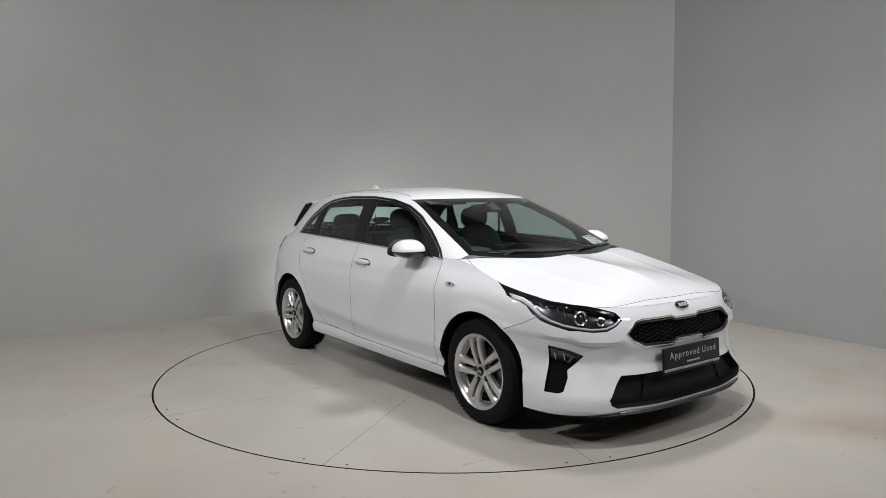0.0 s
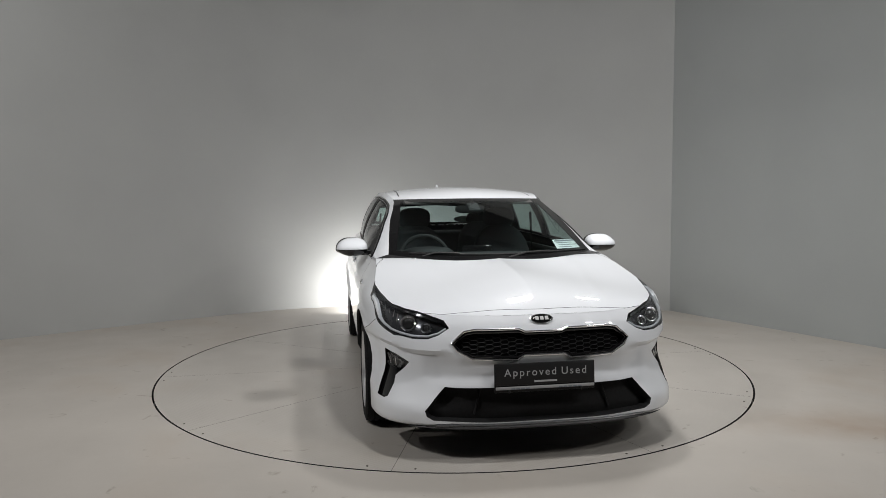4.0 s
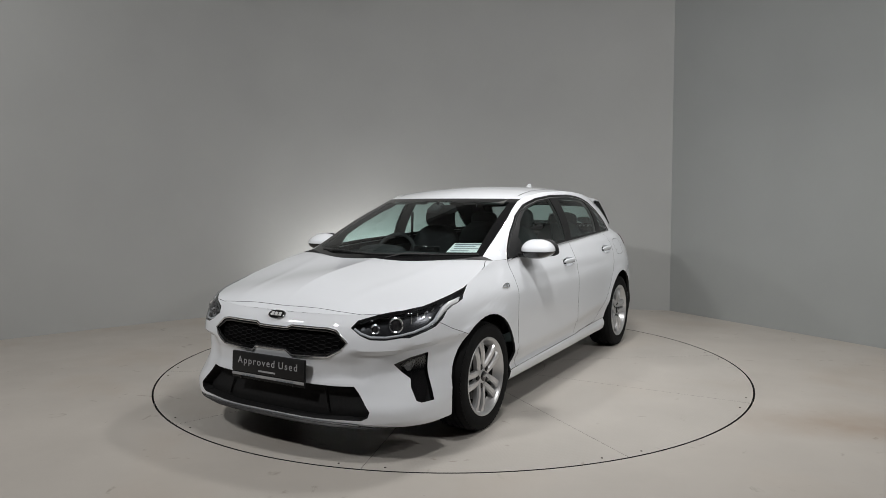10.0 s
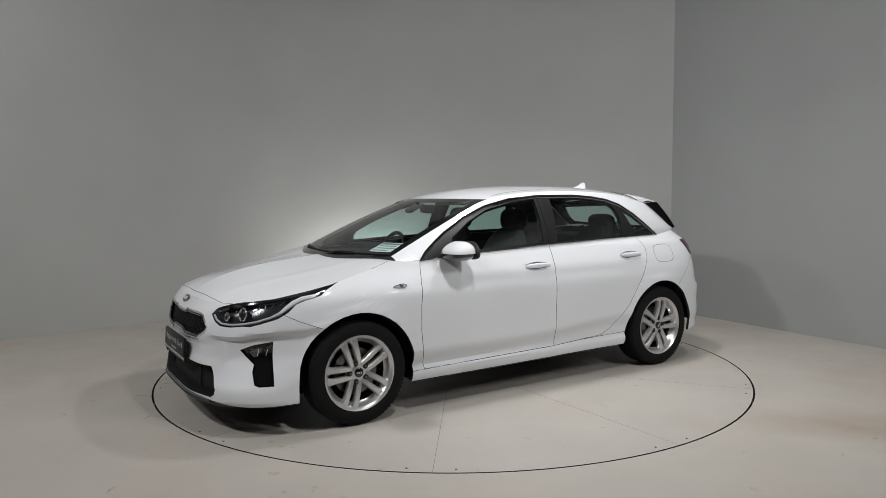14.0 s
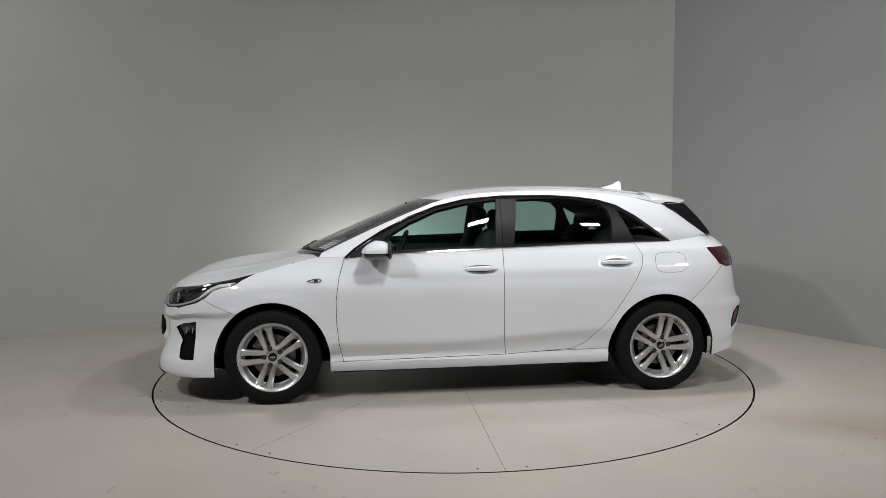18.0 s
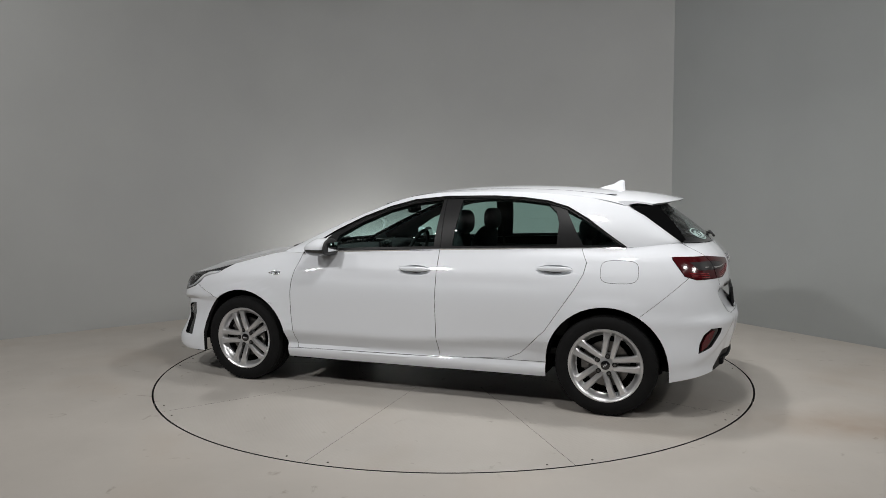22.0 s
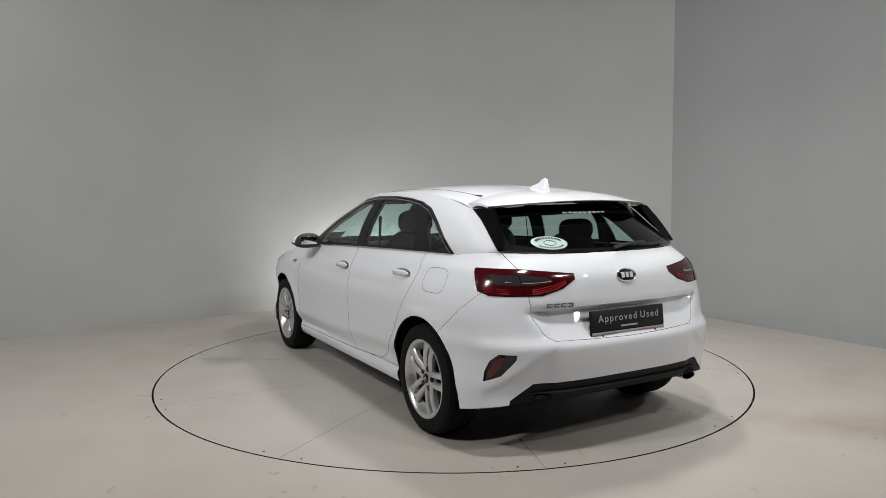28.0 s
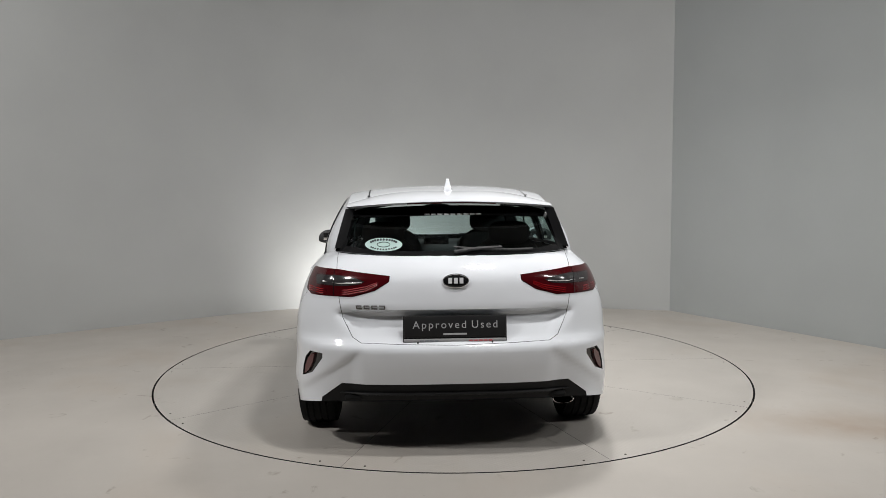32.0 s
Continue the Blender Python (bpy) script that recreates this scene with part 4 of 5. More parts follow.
def slab(bm, at, normal, wide, high, thick, along=0.0, up=0.0):
    """A thin bar lying on a surface, shifted along and up on it."""
    z = Vector(normal).normalized()
    x = Vector((0, 0, 1)).cross(z).normalized()
    y = z.cross(x)
    m = Matrix((x, y, z)).transposed().to_4x4()
    p = Vector(at) + x * along + y * up
    return box(bm, *p, wide, high, thick, 0, m)


def full(half):
    return [(y, z) for y, z in half] + [(-y, z) for y, z in reversed(half) if y > 1e-6]


def dense(line, step=.03, closed=True):
    out, n = [], len(line)
    for i in range(n if closed else n - 1):
        a, b = Vector(line[i]), Vector(line[(i + 1) % n])
        m = max(1, int((b - a).length / step))
        out += [tuple(a.lerp(b, k / m)) for k in range(m)]
    if not closed:
        out.append(tuple(line[-1]))
    return out


grille = panel("grille", both("grille"), BLADE, car, "gloss black honeycomb radiator grille", gap=0, depth=-.028, push=-.032)
loop = dense(full(GRILLE_HALF))
part("grille_frame", sweep(bmesh.new(), [on_front(y * .995, z, .001)[0] for y, z in loop], .0055, True, 8), BRIGHT, grille, "chrome frame of the grille")
part("grille_inner_frame", sweep(bmesh.new(), [on_front(y * .972, .613 + (z - .613) * .86, -.008)[0] for y, z in loop], .007, True, 8), GLOSS_BLACK, grille)
bm = bmesh.new()
for i in range(-11, 12):
    for j in range(-3, 4):
        y, z = i * .0405, .613 + j * .0235 + (.01175 if i % 2 else 0)
        if not inside([(a * .93, .613 + (b - .613) * .80) for a, b in full(GRILLE_HALF)], (y, z)):
            continue
        p, no = on_front(y, z, -.028)
        ring = [(.0235, 0), (.012, .0105), (-.012, .0105), (-.0235, 0), (-.012, -.0105), (.012, -.0105)]
        sweep(bm, [p + Vector((0, a, b)) for a, b in ring], .0015, True, 4)
tagged(part("honeycomb", bm, SKIRT, grille), kind="stuff")

intake = panel("lower_intake", both("intake"), INTAKE, car, "matt black lower air intake", gap=0, depth=-.047, push=-.055)
for y in (.33, -.33):
    part("intake_brace", sweep(bmesh.new(), [on_front(y * 1.12, .25, -.046)[0], on_front(y, .385, -.046)[0]], .006, False, 6), INTAKE, intake)
# lip under the nose
cs = np.linspace(-.80, .80, 60)
pts = side_point(np.abs(cs), 0.0)
line = [Vector((p[0] + .004, math.copysign(p[1], c), p[2] - .006)) for p, c in zip(pts, cs)]
part("front_lip", sweep(bmesh.new(), line, [.001 + .019 * min(1, 2.6 * (1 - abs(c) / .80)) for c in cs], False, 8, .62), PLASTIC, car, "dark grey plastic lip under the bumper")
part("lip_trim", sweep(bmesh.new(), [p + Vector((.012, 0, .012)) for p in line[6:-6]], .0045, False, 6), LAMP_HOUSE, car, "grey trim strip on the lip")
# closing sheet added so light entering the intake stays off the floor
bm = bmesh.new()
foot = [(p.x - .02, p.y * .98) for p in line] + [(1.55, -.76), (1.55, .76)]
low_face = [bm.verts.new((x, y, .203)) for x, y in foot]
high_face = [bm.verts.new((x, y, .215)) for x, y in foot]
bm.faces.new(low_face)
bm.faces.new(high_face[::-1])
for k in range(len(foot)):
    n = (k + 1) % len(foot)
    bm.faces.new((low_face[k], low_face[n], high_face[n], high_face[k]))
part("nose_floor", bm, LINER, car)

for s, flip in SIDES:
    lamp = panel("headlight", flip(buckets["headlight"]), LENS, car, "clear headlight with a dark inside", gap=.0015, depth=0)
    panel("lamp_bowl", flip(buckets["headlight"]), LAMP_BOWL, lamp, gap=-.001, depth=-.03, push=-.042)
    def hp(y, z, lift):
        return on_front(s * y, z, lift)[0]
    low = [(.497, .690), (.535, .667), (.588, .650), (.66, .648), (.72, .656), (.765, .668)]
    back = [(1.84, .690), (1.79, .712), (1.75, .742), (1.71, .768), (1.66, .787), (1.60, .796), (1.555, .812)]
    strip = [hp(y, z, -.010) for y, z in dense(low, .03, False)] + [on_side(x, z, s, -.010)[0] for x, z in dense(back, .03, False)]
    part("light_strip", sweep(bmesh.new(), strip, [.0065 + .0095 * float(smooth(.45, .70, k / len(strip))) for k in range(len(strip) - 1)] + [.004], False, 8), GUIDE, lamp, "silver daytime light strip")
    top = [(.515, .720), (.55, .732), (.612, .748), (.68, .766), (.744, .784), (.772, .802)]
    part("lamp_brow", sweep(bmesh.new(), [hp(y, z, -.012) for y, z in dense(top, .03, False)], .010, False, 6), GLOSS_BLACK, lamp)
    for y, z, r in ((.690, .716, .036), (.60, .698, .022)):
        p, no = on_front(s * y, z, -.030)
        no = (Vector((1, 0, 0)) * .7 + no * .3).normalized()
        part("lamp_ring", oval_ring(bmesh.new(), p + no * .012, no, r, r, .0065, 28), BRIGHT, lamp)
        part("projector_lens", oval(bmesh.new(), p, no, r * .86, r * .86, .008, 28, .012), SMOKE, lamp)
    for k in range(5):
        y = .735 + .016 * k
        part("lamp_rib", sweep(bmesh.new(), [hp(y, .755 + .012 * k, -.024), hp(y + .012, .715 + .018 * k, -.024)], .0022, False, 5), STEEL, lamp)
    fog = panel("fog_lamp_bezel", flip(buckets["fog"]), GLOSS_BLACK, car, "gloss black fog lamp surround", gap=0, depth=-.014, push=-.016)
    bm = bmesh.new()
    quad = [(.700, .495), (.735, .518), (.806, .540), (.812, .470), (.722, .452)]
    front_pts = [on_front(s * y, z, -.004)[0] for y, z in dense(quad, .012)]
    back_pts = [on_front(s * y, z, -.016)[0] for y, z in dense(quad, .012)]
    a, b = [bm.verts.new(p) for p in front_pts], [bm.verts.new(p) for p in back_pts]
    mid = bm.verts.new(sum(front_pts, Vector()) / len(front_pts))
    for i in range(len(a)):
        j = (i + 1) % len(a)
        bm.faces.new((a[i], a[j], b[j], b[i]))
        bm.faces.new((a[i], mid, a[j]))
    bmesh.ops.recalc_face_normals(bm, faces=bm.faces[:])
    part("fog_lens", bm, LENS, fog, "clear fog lamp lens")
    inset = [(.712, .490), (.738, .508), (.800, .528), (.804, .478), (.728, .462)]
    part("fog_reflector", add_faces(bmesh.new(), [[on_front(s * y, z, -.013)[0] for y, z in (inset if s > 0 else inset[::-1])]]), LAMP_HOUSE, fog)
    for y in (.742, .768, .788):
        part("fog_rib", sweep(bmesh.new(), [on_front(s * y, .472, -.010)[0], on_front(s * (y + .004), .508, -.010)[0]], .003, False, 5), CHROME, fog)
    # side indicator behind the front wheel
    p, no = on_side(1.045, .813, s, .001)
    leaf = [(-.046, .006), (-.032, .0115), (-.005, .0115), (.030, .004), (.048, -.002), (.010, -.0095), (-.025, -.0105), (-.042, -.004)]
    a = [on_side(1.045 + u, .813 + w, s, .004)[0] for u, w in leaf]
    ind = part("side_indicator", sweep(bmesh.new(), a, .003, True, 6), CHROME, car, "small clear indicator in a chrome frame")
    part("indicator_lens", add_faces(bmesh.new(), [[on_side(1.045 + u * .9, .813 + w * .9, s, .005)[0] for u, w in leaf]]), LENS, ind)
    part("indicator_back", add_faces(bmesh.new(), [[on_side(1.045 + u * .95, .813 + w * .95, s, .002)[0] for u, w in leaf]]), GUIDE, ind)
    part("indicator_bulb", oval(bmesh.new(), on_side(1.035, .813, s, .003)[0], no, .014, .008, .002, 16, .002), CHROME, ind)


# ---- writing ----
def lettering(name, text, size, m, mat, parent):
    cu = bpy.data.curves.new(name, "FONT")
    cu.body, cu.size, cu.extrude, cu.align_x, cu.align_y, cu.space_character = text, size, .0008, "CENTER", "CENTER", 1.30
    tmp = bpy.data.objects.new(name, cu)
    scene.collection.objects.link(tmp)
    me = bpy.data.meshes.new_from_object(tmp.evaluated_get(bpy.context.evaluated_depsgraph_get()))
    bpy.data.objects.remove(tmp)
    me.materials.clear()
    me.materials.append(mat)
    ob = new(name, me)
    ob.parent = parent
    ob.matrix_basis = m
    return ob


def number_plate(m, front_plate):
    """A display plate: x across, y up, z outwards."""
    pl = empty("display_plate", m)
    pl.parent = car
    tagged(pl, "black display plate with grey lettering in a white-edged holder")
    part("plate_holder", box(bmesh.new(), 0, -.012, -.004, .530, .146, .010, .004), TRIM, pl)
    part("plate_face", box(bmesh.new(), 0, .006, .004, .520, .108, .008, .003), PLATE, pl)
    part("holder_strip", box(bmesh.new(), 0, -.063, .004, .520, .015, .006, .002), STRIP, pl, "white advertising strip of the holder")
    words = [lettering("lettering", text, .054, pose(0, 0, 0), LETTER, pl) for text in ("Approved", "Used")]
    wide = [max(v.co.x for v in w.data.vertices) - min(v.co.x for v in w.data.vertices) for w in words]
    total, across = sum(wide) + .030, 0.0
    for w, k in zip(words, wide):
        low_x = min(v.co.x for v in w.data.vertices)
        w.matrix_basis = pose(across - total / 2 - low_x, .014, .0086)
        across += k + .030
    part("small_print", box(bmesh.new(), 0, -.032, .0082, .12, .009, .001), LETTER, pl)
    bm = bmesh.new()
    for x0 in (-.17, -.145, -.12, -.095):
        box(bm, x0, -.066, .0072, .020, .007, .001)
    part("print_bars", bm, PRINT, pl)
    bm = bmesh.new()
    for x0 in (.08, .105, .13, .155, .18):
        box(bm, x0, -.066, .0072, .019, .007, .001)
    part("print_bars", bm, PRINT_RED if not front_plate else PRINT, pl)
    for x in (-.19, .19):
        part("plate_clip", box(bmesh.new(), x, -.078, .004, .008, .018, .012, .002), PLASTIC, pl)
    return pl


number_plate(Matrix.Translation((2.186, -.004, .458)) @ pose(0, 0, 0, 90, 0, 90) @ pose(0, 0, 0, -4), True)
number_plate(Matrix.Translation((-2.060, .007, .697)) @ pose(0, 0, 0, 90, 0, -90) @ pose(0, 0, 0, 6 - 12), False)


def badge(at, no, ra, rb):
    b = part("badge", oval(bmesh.new(), at, no, ra, rb, .006, 44, .004), GLOSS_BLACK, car, "black oval emblem with a chrome rim")
    part("badge_rim", oval_ring(bmesh.new(), Vector(at) + Vector(no) * .005, no, ra, rb, .0036, 44), CHROME, b)
    for k in (-.5, 0, .5):
        part("badge_mark", slab(bmesh.new(), Vector(at) + Vector(no) * .0115, no, ra * .30, rb * .85, .004, k * ra * .90), SILVER, b)


p, no = on_front(0.0, .727)
badge(p, no, .058, .025)
p, no = on_rear(0.0, .932)
badge(p, no, .064, .034)
for k in range(4):
    p, no = on_rear(.497 - .040 * k, .800, .003)
    bm = bmesh.new()
    for up in (-.008, .008):
        slab(bm, p, no, .030, .0045, .004, 0, up)
    slab(bm, p, no, .0050, .020, .004, .0125 if k == 3 else -.0125)
    part("name_mark", bm, STEEL, car, "dark chrome model mark")

# ---- parts of the tail ----
for s, flip in SIDES:
    tl = panel("tail_light", flip(buckets["tail"]), RED, car, "dark red tail light with a smoked centre", gap=.0012, depth=.02, push=.004)
    panel("clear_lens", flip(buckets["smoke"]), SMOKE, tl, "smoked clear lens", gap=0, depth=.004, push=.005)
    part("light_bar", sweep(bmesh.new(), [on_rear(s * y, z, .006)[0] for y, z in ((.69, .921), (.60, .917), (.53, .919), (.48, .925))], .0035, False, 6), CHROME, tl)
    part("lamp_split", sweep(bmesh.new(), [on_rear(s * .628, z, .0055)[0] for z in np.linspace(.855, .982, 8)], .0018, False, 5), GLOSS_BLACK, tl)
    for dz in (.010, .020, .030):
        part("light_guide", sweep(bmesh.new(), [on_rear(s * y, z, .005)[0] for y, z in ((.77, .85 + dz + .01), (.70, .852 + dz), (.56, .853 + dz), (.46, .872 + dz), (.40, .905 + dz * .6))], .0036, False, 5), RED_GUIDE, tl)
    rf = panel("rear_reflector", flip(buckets["reflector"]), GLOSS_BLACK, car, "red reflector in a black surround", gap=.001, depth=.01, push=-.012)
    shape = [(.800, .430), (.794, .475), (.776, .522), (.752, .548), (.738, .548), (.748, .505), (.775, .452)]
    bm = bmesh.new()
    a = [bm.verts.new(on_rear(s * y, z, .000)[0]) for y, z in dense(shape, .02)]
    b = [bm.verts.new(on_rear(s * y, z, -.02)[0]) for y, z in dense(shape, .02)]
    for i in range(len(a)):
        j = (i + 1) % len(a)
        bm.faces.new((a[i], a[j], b[j], b[i]))
    bm.faces.new(a)
    bmesh.ops.recalc_face_normals(bm, faces=bm.faces[:])
    part("red_lens", bm, DEEP_RED, rf, "dark red lens")

part("skirt_trim", sweep(bmesh.new(), [on_rear(y, .352, .002)[0] for y in np.linspace(-.60, .60, 31)], [.003 + .008 * min(1, k / 3, (30 - k) / 3) for k in range(31)], False, 8, .8), SKIRT, skirt, "raised bar across the skirt")
part("skirt_floor", box(bmesh.new(), -1.80, 0, .325, .42, 1.16, .04, .02), LINER, car)
bm = bmesh.new()
ex = [bmesh.ops.create_circle(bm, radius=1, segments=28, matrix=Matrix.Translation((x, -.572, .288)) @ Matrix.Rotation(radians(90), 4, "Y") @ Matrix.Diagonal((.024 * k, .056 * k, 1, 1)))["verts"] for x, k in ((-1.80, 1), (-1.972, 1), (-1.974, .93), (-1.85, .9))]
for a, b in zip(ex, ex[1:]):
    for i in range(28):
        bm.faces.new((a[i], a[(i + 1) % 28], b[(i + 1) % 28], b[i]))
part("exhaust_tip", bm, CHROME, car, "oval chrome exhaust tip")
part("silencer", box(bmesh.new(), -1.72, -.30, .31, .25, .75, .12, .05), LINER, car)

# roof spoiler with the brake light under its edge
def spoiler_point(k, m, under=False):
    y = k * .590
    x0, x1 = -1.36, -1.745 + .17 * abs(k) ** 3
    x = x0 + (x1 - x0) * m
    z_roof = on_top(-1.36, y)[0].z
    z1 = 1.331 - .030 * k * k
    z = z_roof + .004 + (z1 - z_roof) * m + .010 * math.sin(math.pi * m)
    if under:
        return Vector((x + .012, y * .985, z - .010 - .030 * (1 - m)))
    return Vector((x, y, z))


bm = bmesh.new()
ks, ms = np.linspace(-1, 1, 41), np.linspace(0, 1, 10)
top = [[bm.verts.new(spoiler_point(k, m)) for m in ms] for k in ks]
bot = [[bm.verts.new(spoiler_point(k, m, True)) for m in ms] for k in ks]
for i in range(40):
    for j in range(9):
        bm.faces.new((top[i][j], top[i + 1][j], top[i + 1][j + 1], top[i][j + 1]))
for i in range(40):
    bm.faces.new((top[i][-1], top[i + 1][-1], bot[i + 1][-1], bot[i][-1]))
for e, sg in ((0, -1), (40, 1)):
    low_edge = [bm.verts.new(top[e][j].co + Vector((.004, sg * .008 * (1 - m), -.010 - .077 * (1 - m) ** 4))) for j, m in enumerate(ms)]
    for j in range(9):
        bm.faces.new((top[e][j], top[e][j + 1], low_edge[j + 1], low_edge[j]))
bmesh.ops.recalc_face_normals(bm, faces=bm.faces[:])
spoiler = part("roof_spoiler", bm, PAINT, car)
bm = bmesh.new()
bot = [[bm.verts.new(spoiler_point(k, m, True)) for m in ms] for k in ks]
for i in range(40):
    for j in range(9):
        bm.faces.new((bot[i][j], bot[i][j + 1], bot[i + 1][j + 1], bot[i + 1][j]))
part("spoiler_underside", bm, GLOSS_BLACK, spoiler)
part("brake_light", sweep(bmesh.new(), [spoiler_point(k, .97, True) + Vector((-.008, 0, .004)) for k in np.linspace(-.42, .42, 15)], .011, False, 6, .7), DEEP_RED, spoiler, "high dark red brake light")
for s in (1, -1):
    bm = bmesh.new()
    outer, inner_edge, back = [], [], []
    tip, foot = Vector((-1.60, s * .592, 1.296)), Vector((-1.775, s * .640, 1.085))
    for m in np.linspace(0, 1, 8):
        x = -1.43 - .315 * m
        q = Vector((x, s * (rail_y(x) + .004), rail_z(x) + .003))
        p = tip.lerp(foot, m) + Vector((-.012 * math.sin(math.pi * m), 0, 0))
        inner_edge.append(bm.verts.new(q))
        outer.append(bm.verts.new(p))
        back.append(bm.verts.new(p + Vector((.03, -s * .05, .002))))
    for i in range(7):
        bm.faces.new((outer[i], outer[i + 1], inner_edge[i + 1], inner_edge[i]))
        bm.faces.new((outer[i], outer[i + 1], back[i + 1], back[i]))
    part("spoiler_blade", bm, BLADE, spoiler)
# aerial fin
fin = [(-1.135, 1.402), (-1.20, 1.424), (-1.262, 1.440), (-1.300, 1.463), (-1.322, 1.469), (-1.336, 1.462), (-1.340, 1.43), (-1.345, 1.388)]
bm = bmesh.new()
rows = []
for x, z in fin:
    base = roof_z(x) - .006
    w = .028
    rows.append([bm.verts.new((x, -w * (.25 if x > -1.14 else 1), base)), bm.verts.new((x, -w * .62, base + (z - base) * .5)), bm.verts.new((x, -.008, z)), bm.verts.new((x, .008, z)), bm.verts.new((x, w * .62, base + (z - base) * .5)), bm.verts.new((x, w * (.25 if x > -1.14 else 1), base))])
for a, b in zip(rows, rows[1:]):
    for j in range(5):
        bm.faces.new((a[j], a[j + 1], b[j + 1], b[j]))
bm.faces.new(rows[-1])
bmesh.ops.recalc_face_normals(bm, faces=bm.faces[:])
part("aerial_fin", bm, PAINT, car)
for s in (1, -1):
    pts = [on_top(x, s * (.525 - .05 * (.1 - x) / 1.4), .0015)[0] for x in np.linspace(.10, -1.33, 40)]
    bm = bmesh.new()
    rows = [[bm.verts.new(p + Vector((0, o, h))) for o, h in ((-.005, -.004), (-.005, -.001), (.005, -.001), (.005, -.004))] for p in pts]
    for a, b in zip(rows, rows[1:]):
        for j in range(3):
            bm.faces.new((a[j], a[j + 1], b[j + 1], b[j]))
    bm.faces.new(rows[-1])
    part("roof_strip", bm, TRIM, car, "black roof joint strip")
    part("strip_end", box(bmesh.new(), -1.29, s * .478, on_top(-1.29, s * .478)[0].z + .002, .10, .014, .005, .002), PLASTIC, car)

# wipers
p = [on_rear(y, z, .012)[0] for y, z in ((.0, 1.088), (-.10, 1.080), (-.22, 1.074), (-.34, 1.072), (-.42, 1.074))]
wiper = part("rear_wiper", sweep(bmesh.new(), p, .007, False, 6), PLASTIC, car, "black rear wiper lying along the glass")
part("wiper_arm", sweep(bmesh.new(), [on_rear(y, z, .02)[0] for y, z in ((-.0, 1.062), (-.12, 1.076), (-.25, 1.080))], .009, False, 6), PLASTIC, wiper)
for y0, y1 in ((.66, .02), (.02, -.56)):
    pts = []
    for m in np.linspace(0, 1, 12):
        y = y0 + (y1 - y0) * m
        q, _ = on_skin((1.165 - .24 * (y / .8) ** 2, y, 3), (0, 0, -1), .004)
        pts.append(q)
    w = part("front_wiper", sweep(bmesh.new(), pts, .005, False, 6), PLASTIC, car, "black windscreen wiper at rest")
    part("wiper_arm", sweep(bmesh.new(), [Vector((1.19 - .2 * (y1 / .8) ** 2, y1 + .05, .965)), pts[8] + Vector((.01, 0, .006)), pts[5] + Vector((0, 0, .006))], .0065, False, 6), PLASTIC, w)


# ---- doors: handles, mirrors, trim ----
for s in (1, -1):
    for (hx, hz, rx, rz), dr in zip(HANDLES, doors[0:2] if s > 0 else doors[2:4]):
        skin_p, no = on_side(hx, hz, s)
        h = part("door_handle", superball(bmesh.new(), (hx, skin_p.y + s * .007, hz + .009), (.112, .012, .0170), 2.4, 24, 10), PAINT, dr)
        part("handle_edge", sweep(bmesh.new(), [(hx + u * .092, skin_p.y + s * .013, hz - .004 - .004 * (1 - u * u)) for u in np.linspace(-1, 1, 9)], .0028, False, 5), CHROME, h)
    foot_line = [on_side(x, z, s, .002)[0] for x, z in dense([(.850, .950), (.557, .978), (-.221, 1.006), (-.742, 1.021), (-1.162, 1.027), (-1.430, 1.030)], .05, False)]
    part("waist_trim", sweep(bmesh.new(), foot_line, .0065, False, 6), CHROME, car, "chrome strip under the side windows")
    arc = dense([(-1.430, 1.034), (-1.312, 1.118), (-1.184, 1.211), (-1.055, 1.285), (-.922, 1.324), (-.766, 1.345), (-.570, 1.358), (-.232, 1.357), (.020, 1.335), (.219, 1.288), (.416, 1.216), (.607, 1.122), (.700, 1.066), (.792, 1.005), (.846, .956)], .05, False)
    part("window_arch_trim", sweep(bmesh.new(), [on_side(x, z, s, .001)[0] for x, z in arc], .0075, False, 6), GLOSS_BLACK, car, "gloss black strip over the side windows")
    inner_arc = [(x * .985 - .003, .99 + (z - .99) * .965) for x, z in arc]
    part("window_seal", sweep(bmesh.new(), [on_side(x, z, s, .001)[0] for x, z in inner_arc], .0035, False, 5), CHROME, car, "thin bright strip round the windows")
    # mirror
    mm = empty("door_mirror")
    mm.parent = car
    tagged(mm, "white door mirror on a black foot")

    def dome(q):
        k = max(0.0, q.x)
        return Vector((q.x, q.y, q.z * (1 - .5 * k ** 1.3) * (1 - .28 * max(0.0, q.y * s) ** 2) if q.z > 0 else q.z * .06))

    def pan(q):
        return Vector((q.x, q.y * (1 - .12 * abs(q.z) ** 2), q.z * (1 - .35 * max(0.0, q.y * s) ** 2) if q.z < 0 else q.z * .06))
    part("mirror_cap", superball(bmesh.new(), (.640, s * .912, 1.000), (.096, .108, .076), 2.7, 32, 20, dome), PAINT, mm)
    part("mirror_base", superball(bmesh.new(), (.640, s * .912, .998), (.097, .108, .050), 2.6, 32, 16, pan), GLOSS_BLACK, mm, "gloss black underside")
    part("mirror_foot", box(bmesh.new(), .655, s * .812, .972, .085, .10, .032, .012), GLOSS_BLACK, mm)
    part("mirror_bezel", superball(bmesh.new(), (.552, s * .916, .990), (.016, .108, .085), 2.35, 28, 14, lambda q: Vector((q.x, q.y, q.z if q.z > 0 else q.z * .4))), PLASTIC, mm, "black frame of the mirror glass")
    part("mirror_plate", box(bmesh.new(), .5345, s * .915, 1.016, .004, .130, .062, .0015), MIRROR, mm, "mirror glass")

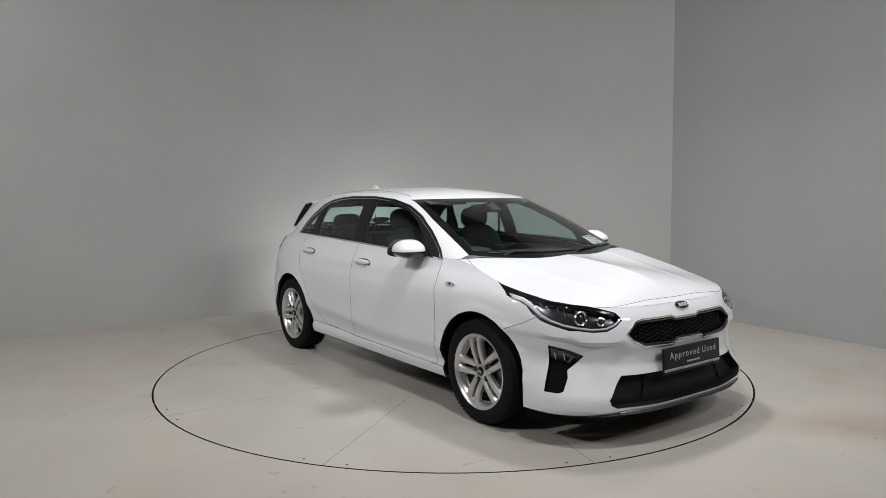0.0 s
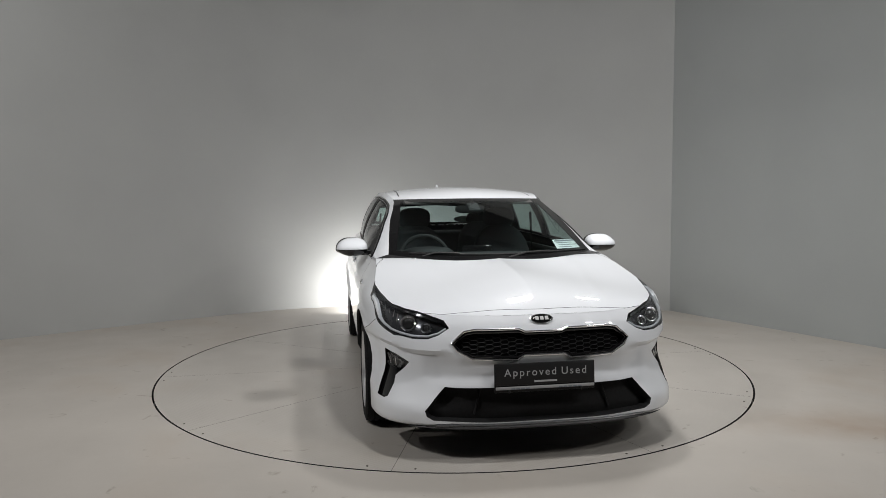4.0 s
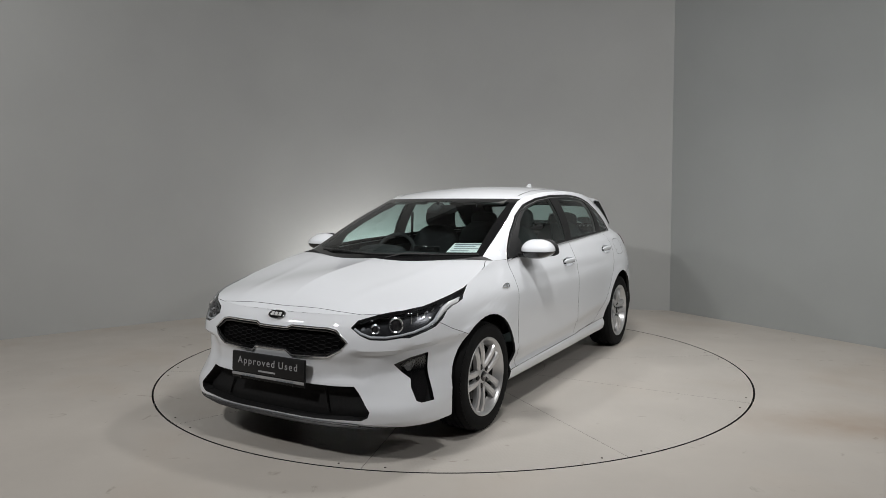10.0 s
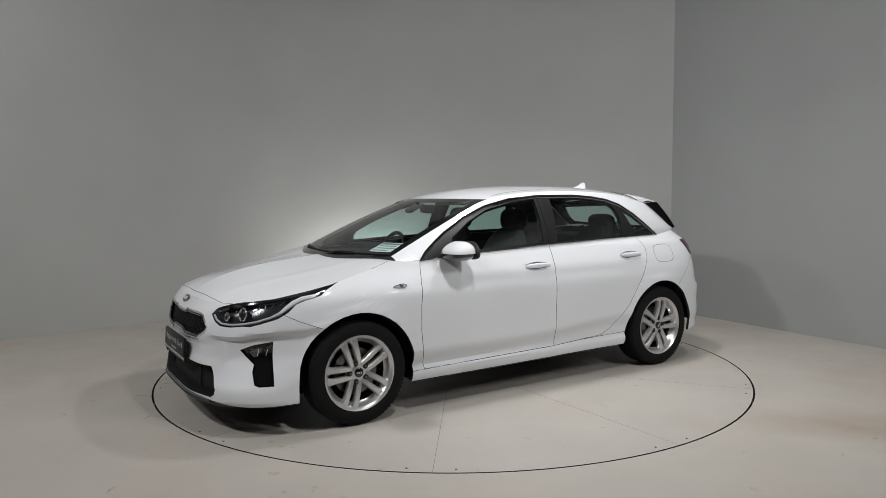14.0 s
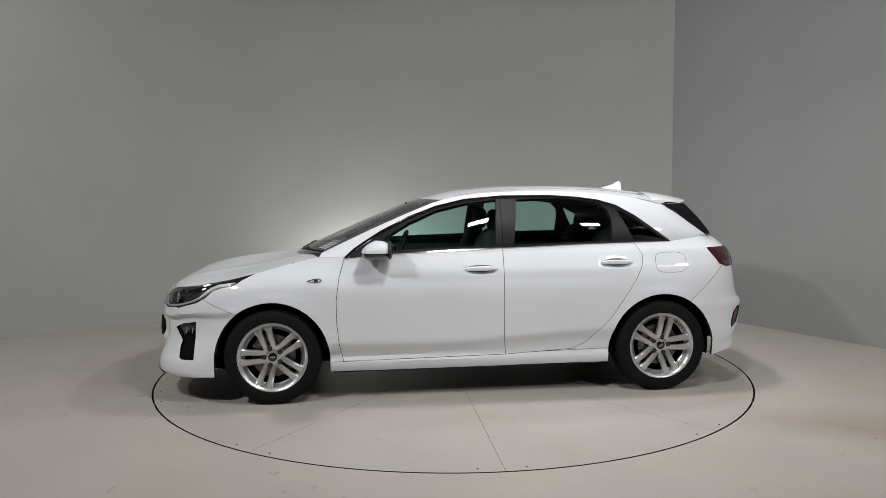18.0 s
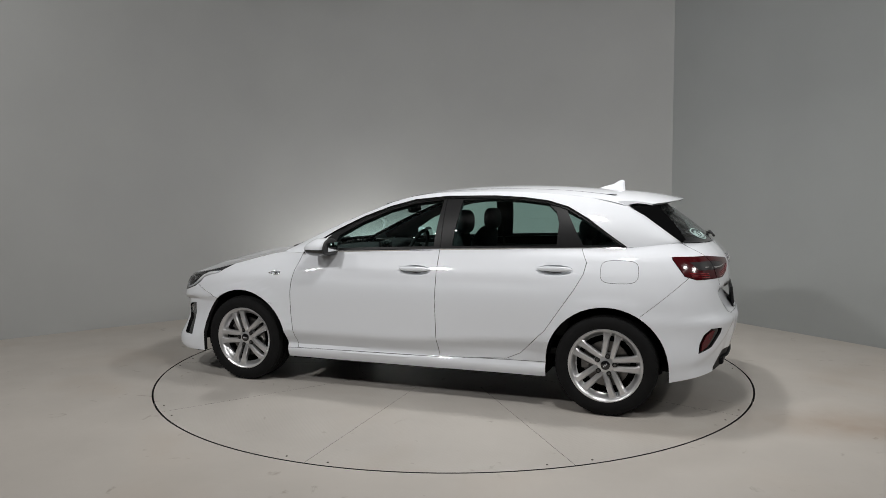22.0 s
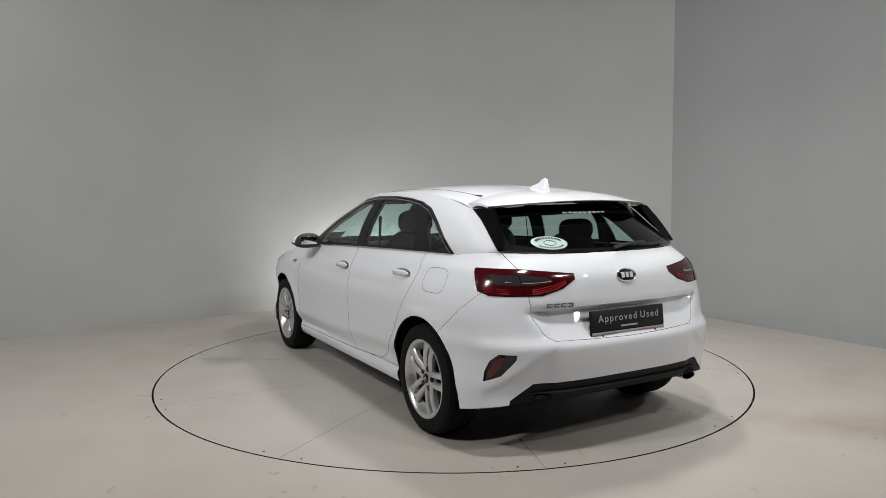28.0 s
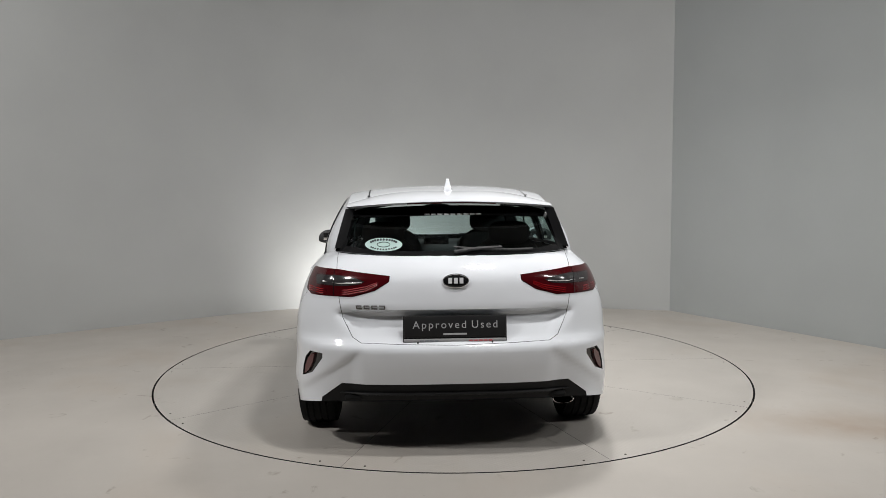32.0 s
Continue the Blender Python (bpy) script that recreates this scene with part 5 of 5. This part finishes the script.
# ---- the cabin ----
for name, keys, mat, push in (("headliner", ("roof",), HEADLINER, -.03), ("pillar_trim", ("side", "frame_f", "frame_r"), CABIN, -.028)):
    faces = [f for k in keys for f in both(k) if all(p.z > 1.0 for p in f)]
    panel(name, faces, mat, car, gap=0, depth=0, push=push)
part("dashboard", superball(bmesh.new(), (.80, 0, .80), (.30, .69, .165), 4, 36, 14), CABIN, car)
part("instrument_hood", superball(bmesh.new(), (.60, -.37, .945), (.12, .19, .055), 2.6, 24, 10), CABIN, car)
part("display_screen", box(bmesh.new(), .56, 0, .945, .02, .22, .11, .008), GLOSS_BLACK, car)
wheel_m = pose(.44, -.37, .90, 0, -24, 0)
bm = bmesh.new()
sweep(bm, [(0, .182 * math.cos(t), .182 * math.sin(t)) for t in np.linspace(0, 2 * math.pi, 36, endpoint=False)], .015, True, 8)
st = part("steering_wheel", bm, CABIN, car)
st.matrix_basis = wheel_m
part("wheel_pad", superball(bmesh.new(), (.01, 0, -.01), (.03, .085, .07), 3, 20, 10), CABIN, st)
for a in (0, 180, 270):
    t = radians(a)
    part("wheel_spoke", sweep(bmesh.new(), [(0, .06 * math.cos(t), .06 * math.sin(t)), (0, .175 * math.cos(t), .175 * math.sin(t))], .014, False, 6), CABIN, st)


def lean(q):
    return Vector((q.x - .28 * q.z, q.y * (1 - .12 * max(0, q.z) ** 2), q.z))


def car_seat(y, x, rear_seat=False):
    se = empty("seat", pose(x, y, 0))
    se.parent = car
    part("cushion", superball(bmesh.new(), (.10, 0, .50), (.27, .25, .10), 3.2, 24, 10), SEAT_CLOTH, se)
    part("backrest", superball(bmesh.new(), (-.22, 0, .80), (.085, .245, .32), 3.0, 26, 14, lambda q: Vector((q.x - 1.1 * q.z, q.y * (1 - .16 * max(0, q.z) ** 2), q.z))), SEAT_CLOTH, se)
    head = part("headrest", superball(bmesh.new(), (-.345, 0, 1.175 if not rear_seat else 1.13), (.055, .135, .088 if not rear_seat else .075), 2.8, 24, 12), SEAT_CLOTH, se)
    for o in (-.05, .05):
        part("headrest_post", sweep(bmesh.new(), [(-.335, o, 1.04), (-.345, o, 1.12)], .006, False, 6), STEEL, head)


car_seat(.36, .10)
car_seat(-.36, .10)
for y in (.40, -.40):
    car_seat(y, -.80, True)
part("rear_bench", superball(bmesh.new(), (-1.12, 0, .74), (.10, .62, .27), 4, 30, 12, lambda q: Vector((q.x - .9 * q.z, q.y, q.z))), SEAT_CLOTH, car)
part("parcel_shelf", box(bmesh.new(), -1.52, 0, .985, .42, 1.15, .03, .01), CABIN, car)
part("cabin_floor", box(bmesh.new(), -.1, 0, .36, 2.2, 1.5, .04), CABIN, car)
rv = part("inside_mirror", superball(bmesh.new(), (.30, 0, 1.262), (.022, .115, .034), 3.2, 24, 10), CABIN, car)
part("mirror_stem", sweep(bmesh.new(), [(.32, 0, 1.28), (.40, 0, 1.31)], .012, False, 6), CABIN, rv)
part("sensor_box", box(bmesh.new(), .43, 0, 1.272, .12, .09, .03, .01, pose(0, 0, 0, 0, 27)), CABIN, rv)
for s in (1, -1):
    part("sun_visor", box(bmesh.new(), .25, s * .33, 1.318, .13, .34, .015, .006, pose(0, 0, 0, 0, 14)), HEADLINER, car)
    part("belt", sweep(bmesh.new(), [(-.24, s * .64, 1.22), (-.26, s * .66, .95), (-.25, s * .68, .6)], .012, False, 4, .3), CABIN, car)
    part("door_lining", box(bmesh.new(), -.13, s * .735, .70, 1.9, .03, .48, .01), CABIN, car)

# stickers on the glass
def decal(centre, ra, rb, shape_n=36, square=False):
    q = []
    for i in range(shape_n):
        t = 2 * math.pi * i / shape_n
        c, sn = math.cos(t), math.sin(t)
        if square:
            k = 1 / max(abs(c), abs(sn))
            c, sn = c * k, sn * k
        q.append((centre[0] + ra * c, centre[1] + rb * sn))
    return q


def sheet(outline, ray, lift, mat, name, parent, label=""):
    bm = bmesh.new()
    a = [bm.verts.new(ray(y, z, lift)[0]) for y, z in outline]
    cy, cz = sum(y for y, _ in outline) / len(outline), sum(z for _, z in outline) / len(outline)
    mid = bm.verts.new(ray(cy, cz, lift)[0])
    for i in range(len(a)):
        bm.faces.new((a[i], a[(i + 1) % len(a)], mid))
    bmesh.ops.recalc_face_normals(bm, faces=bm.faces[:])
    return part(name, bm, mat, parent, label)


note = sheet(decal((.545, 1.036), .098, .026, 40, True), on_front, -.007, PAPER, "paper_notice", screen, "white paper notice in the windscreen")
for k, (u, w) in enumerate(((.545, .17), (.53, .13), (.55, .15), (.52, .11))):
    sheet(decal((u, 1.054 - .012 * k), w / 2, .0018 if k else .004, 16, True), on_front, -.0055, PRINT, "print_line", note)
oval_st = sheet(decal((.372, 1.108), .100, .033, 40), on_rear, .002, STICKER, "oval_sticker", tail_pane, "pale oval dealer sticker with dark print")
for k in range(11):
    t = radians(150 - 12 * k)
    sheet(decal((.372 - .078 * math.cos(t), 1.108 + .0235 * math.sin(t)), .0058, .0055, 12, True), on_rear, .0035, PRINT_DARK, "print_mark", oval_st)
    t = radians(-145 + 11 * k)
    sheet(decal((.372 - .080 * math.cos(t), 1.108 + .0245 * math.sin(t)), .0048, .0034, 12, True), on_rear, .0035, PRINT_DARK, "print_mark", oval_st)
part("sticker_ring", sweep(bmesh.new(), [on_rear(y, z, .0035)[0] for y, z in decal((.372, 1.107), .034, .012, 24)], .0018, True, 4), PRINT_DARK, oval_st)
for k in range(9):
    sheet(decal((.135 - .036 * k, 1.262), .014, .0042, 12, True), on_rear, .003, PAPER, "print_line", tail_pane)


# ---- the turn ----
def motions():
    rows_car, rows_table = [], []
    for k in range(33):
        a = 180.123 - 6.6712 * (k - 19)
        rows_table.append((float(k), pose(0, 0, 0, 0, 0, a)))
        rows_car.append((float(k), pose(0, 0, 0, 0, 0, a) @ pose(-.028, .099, 0)))
    walk(table, rows_table)
    walk(car, rows_car)


motions()
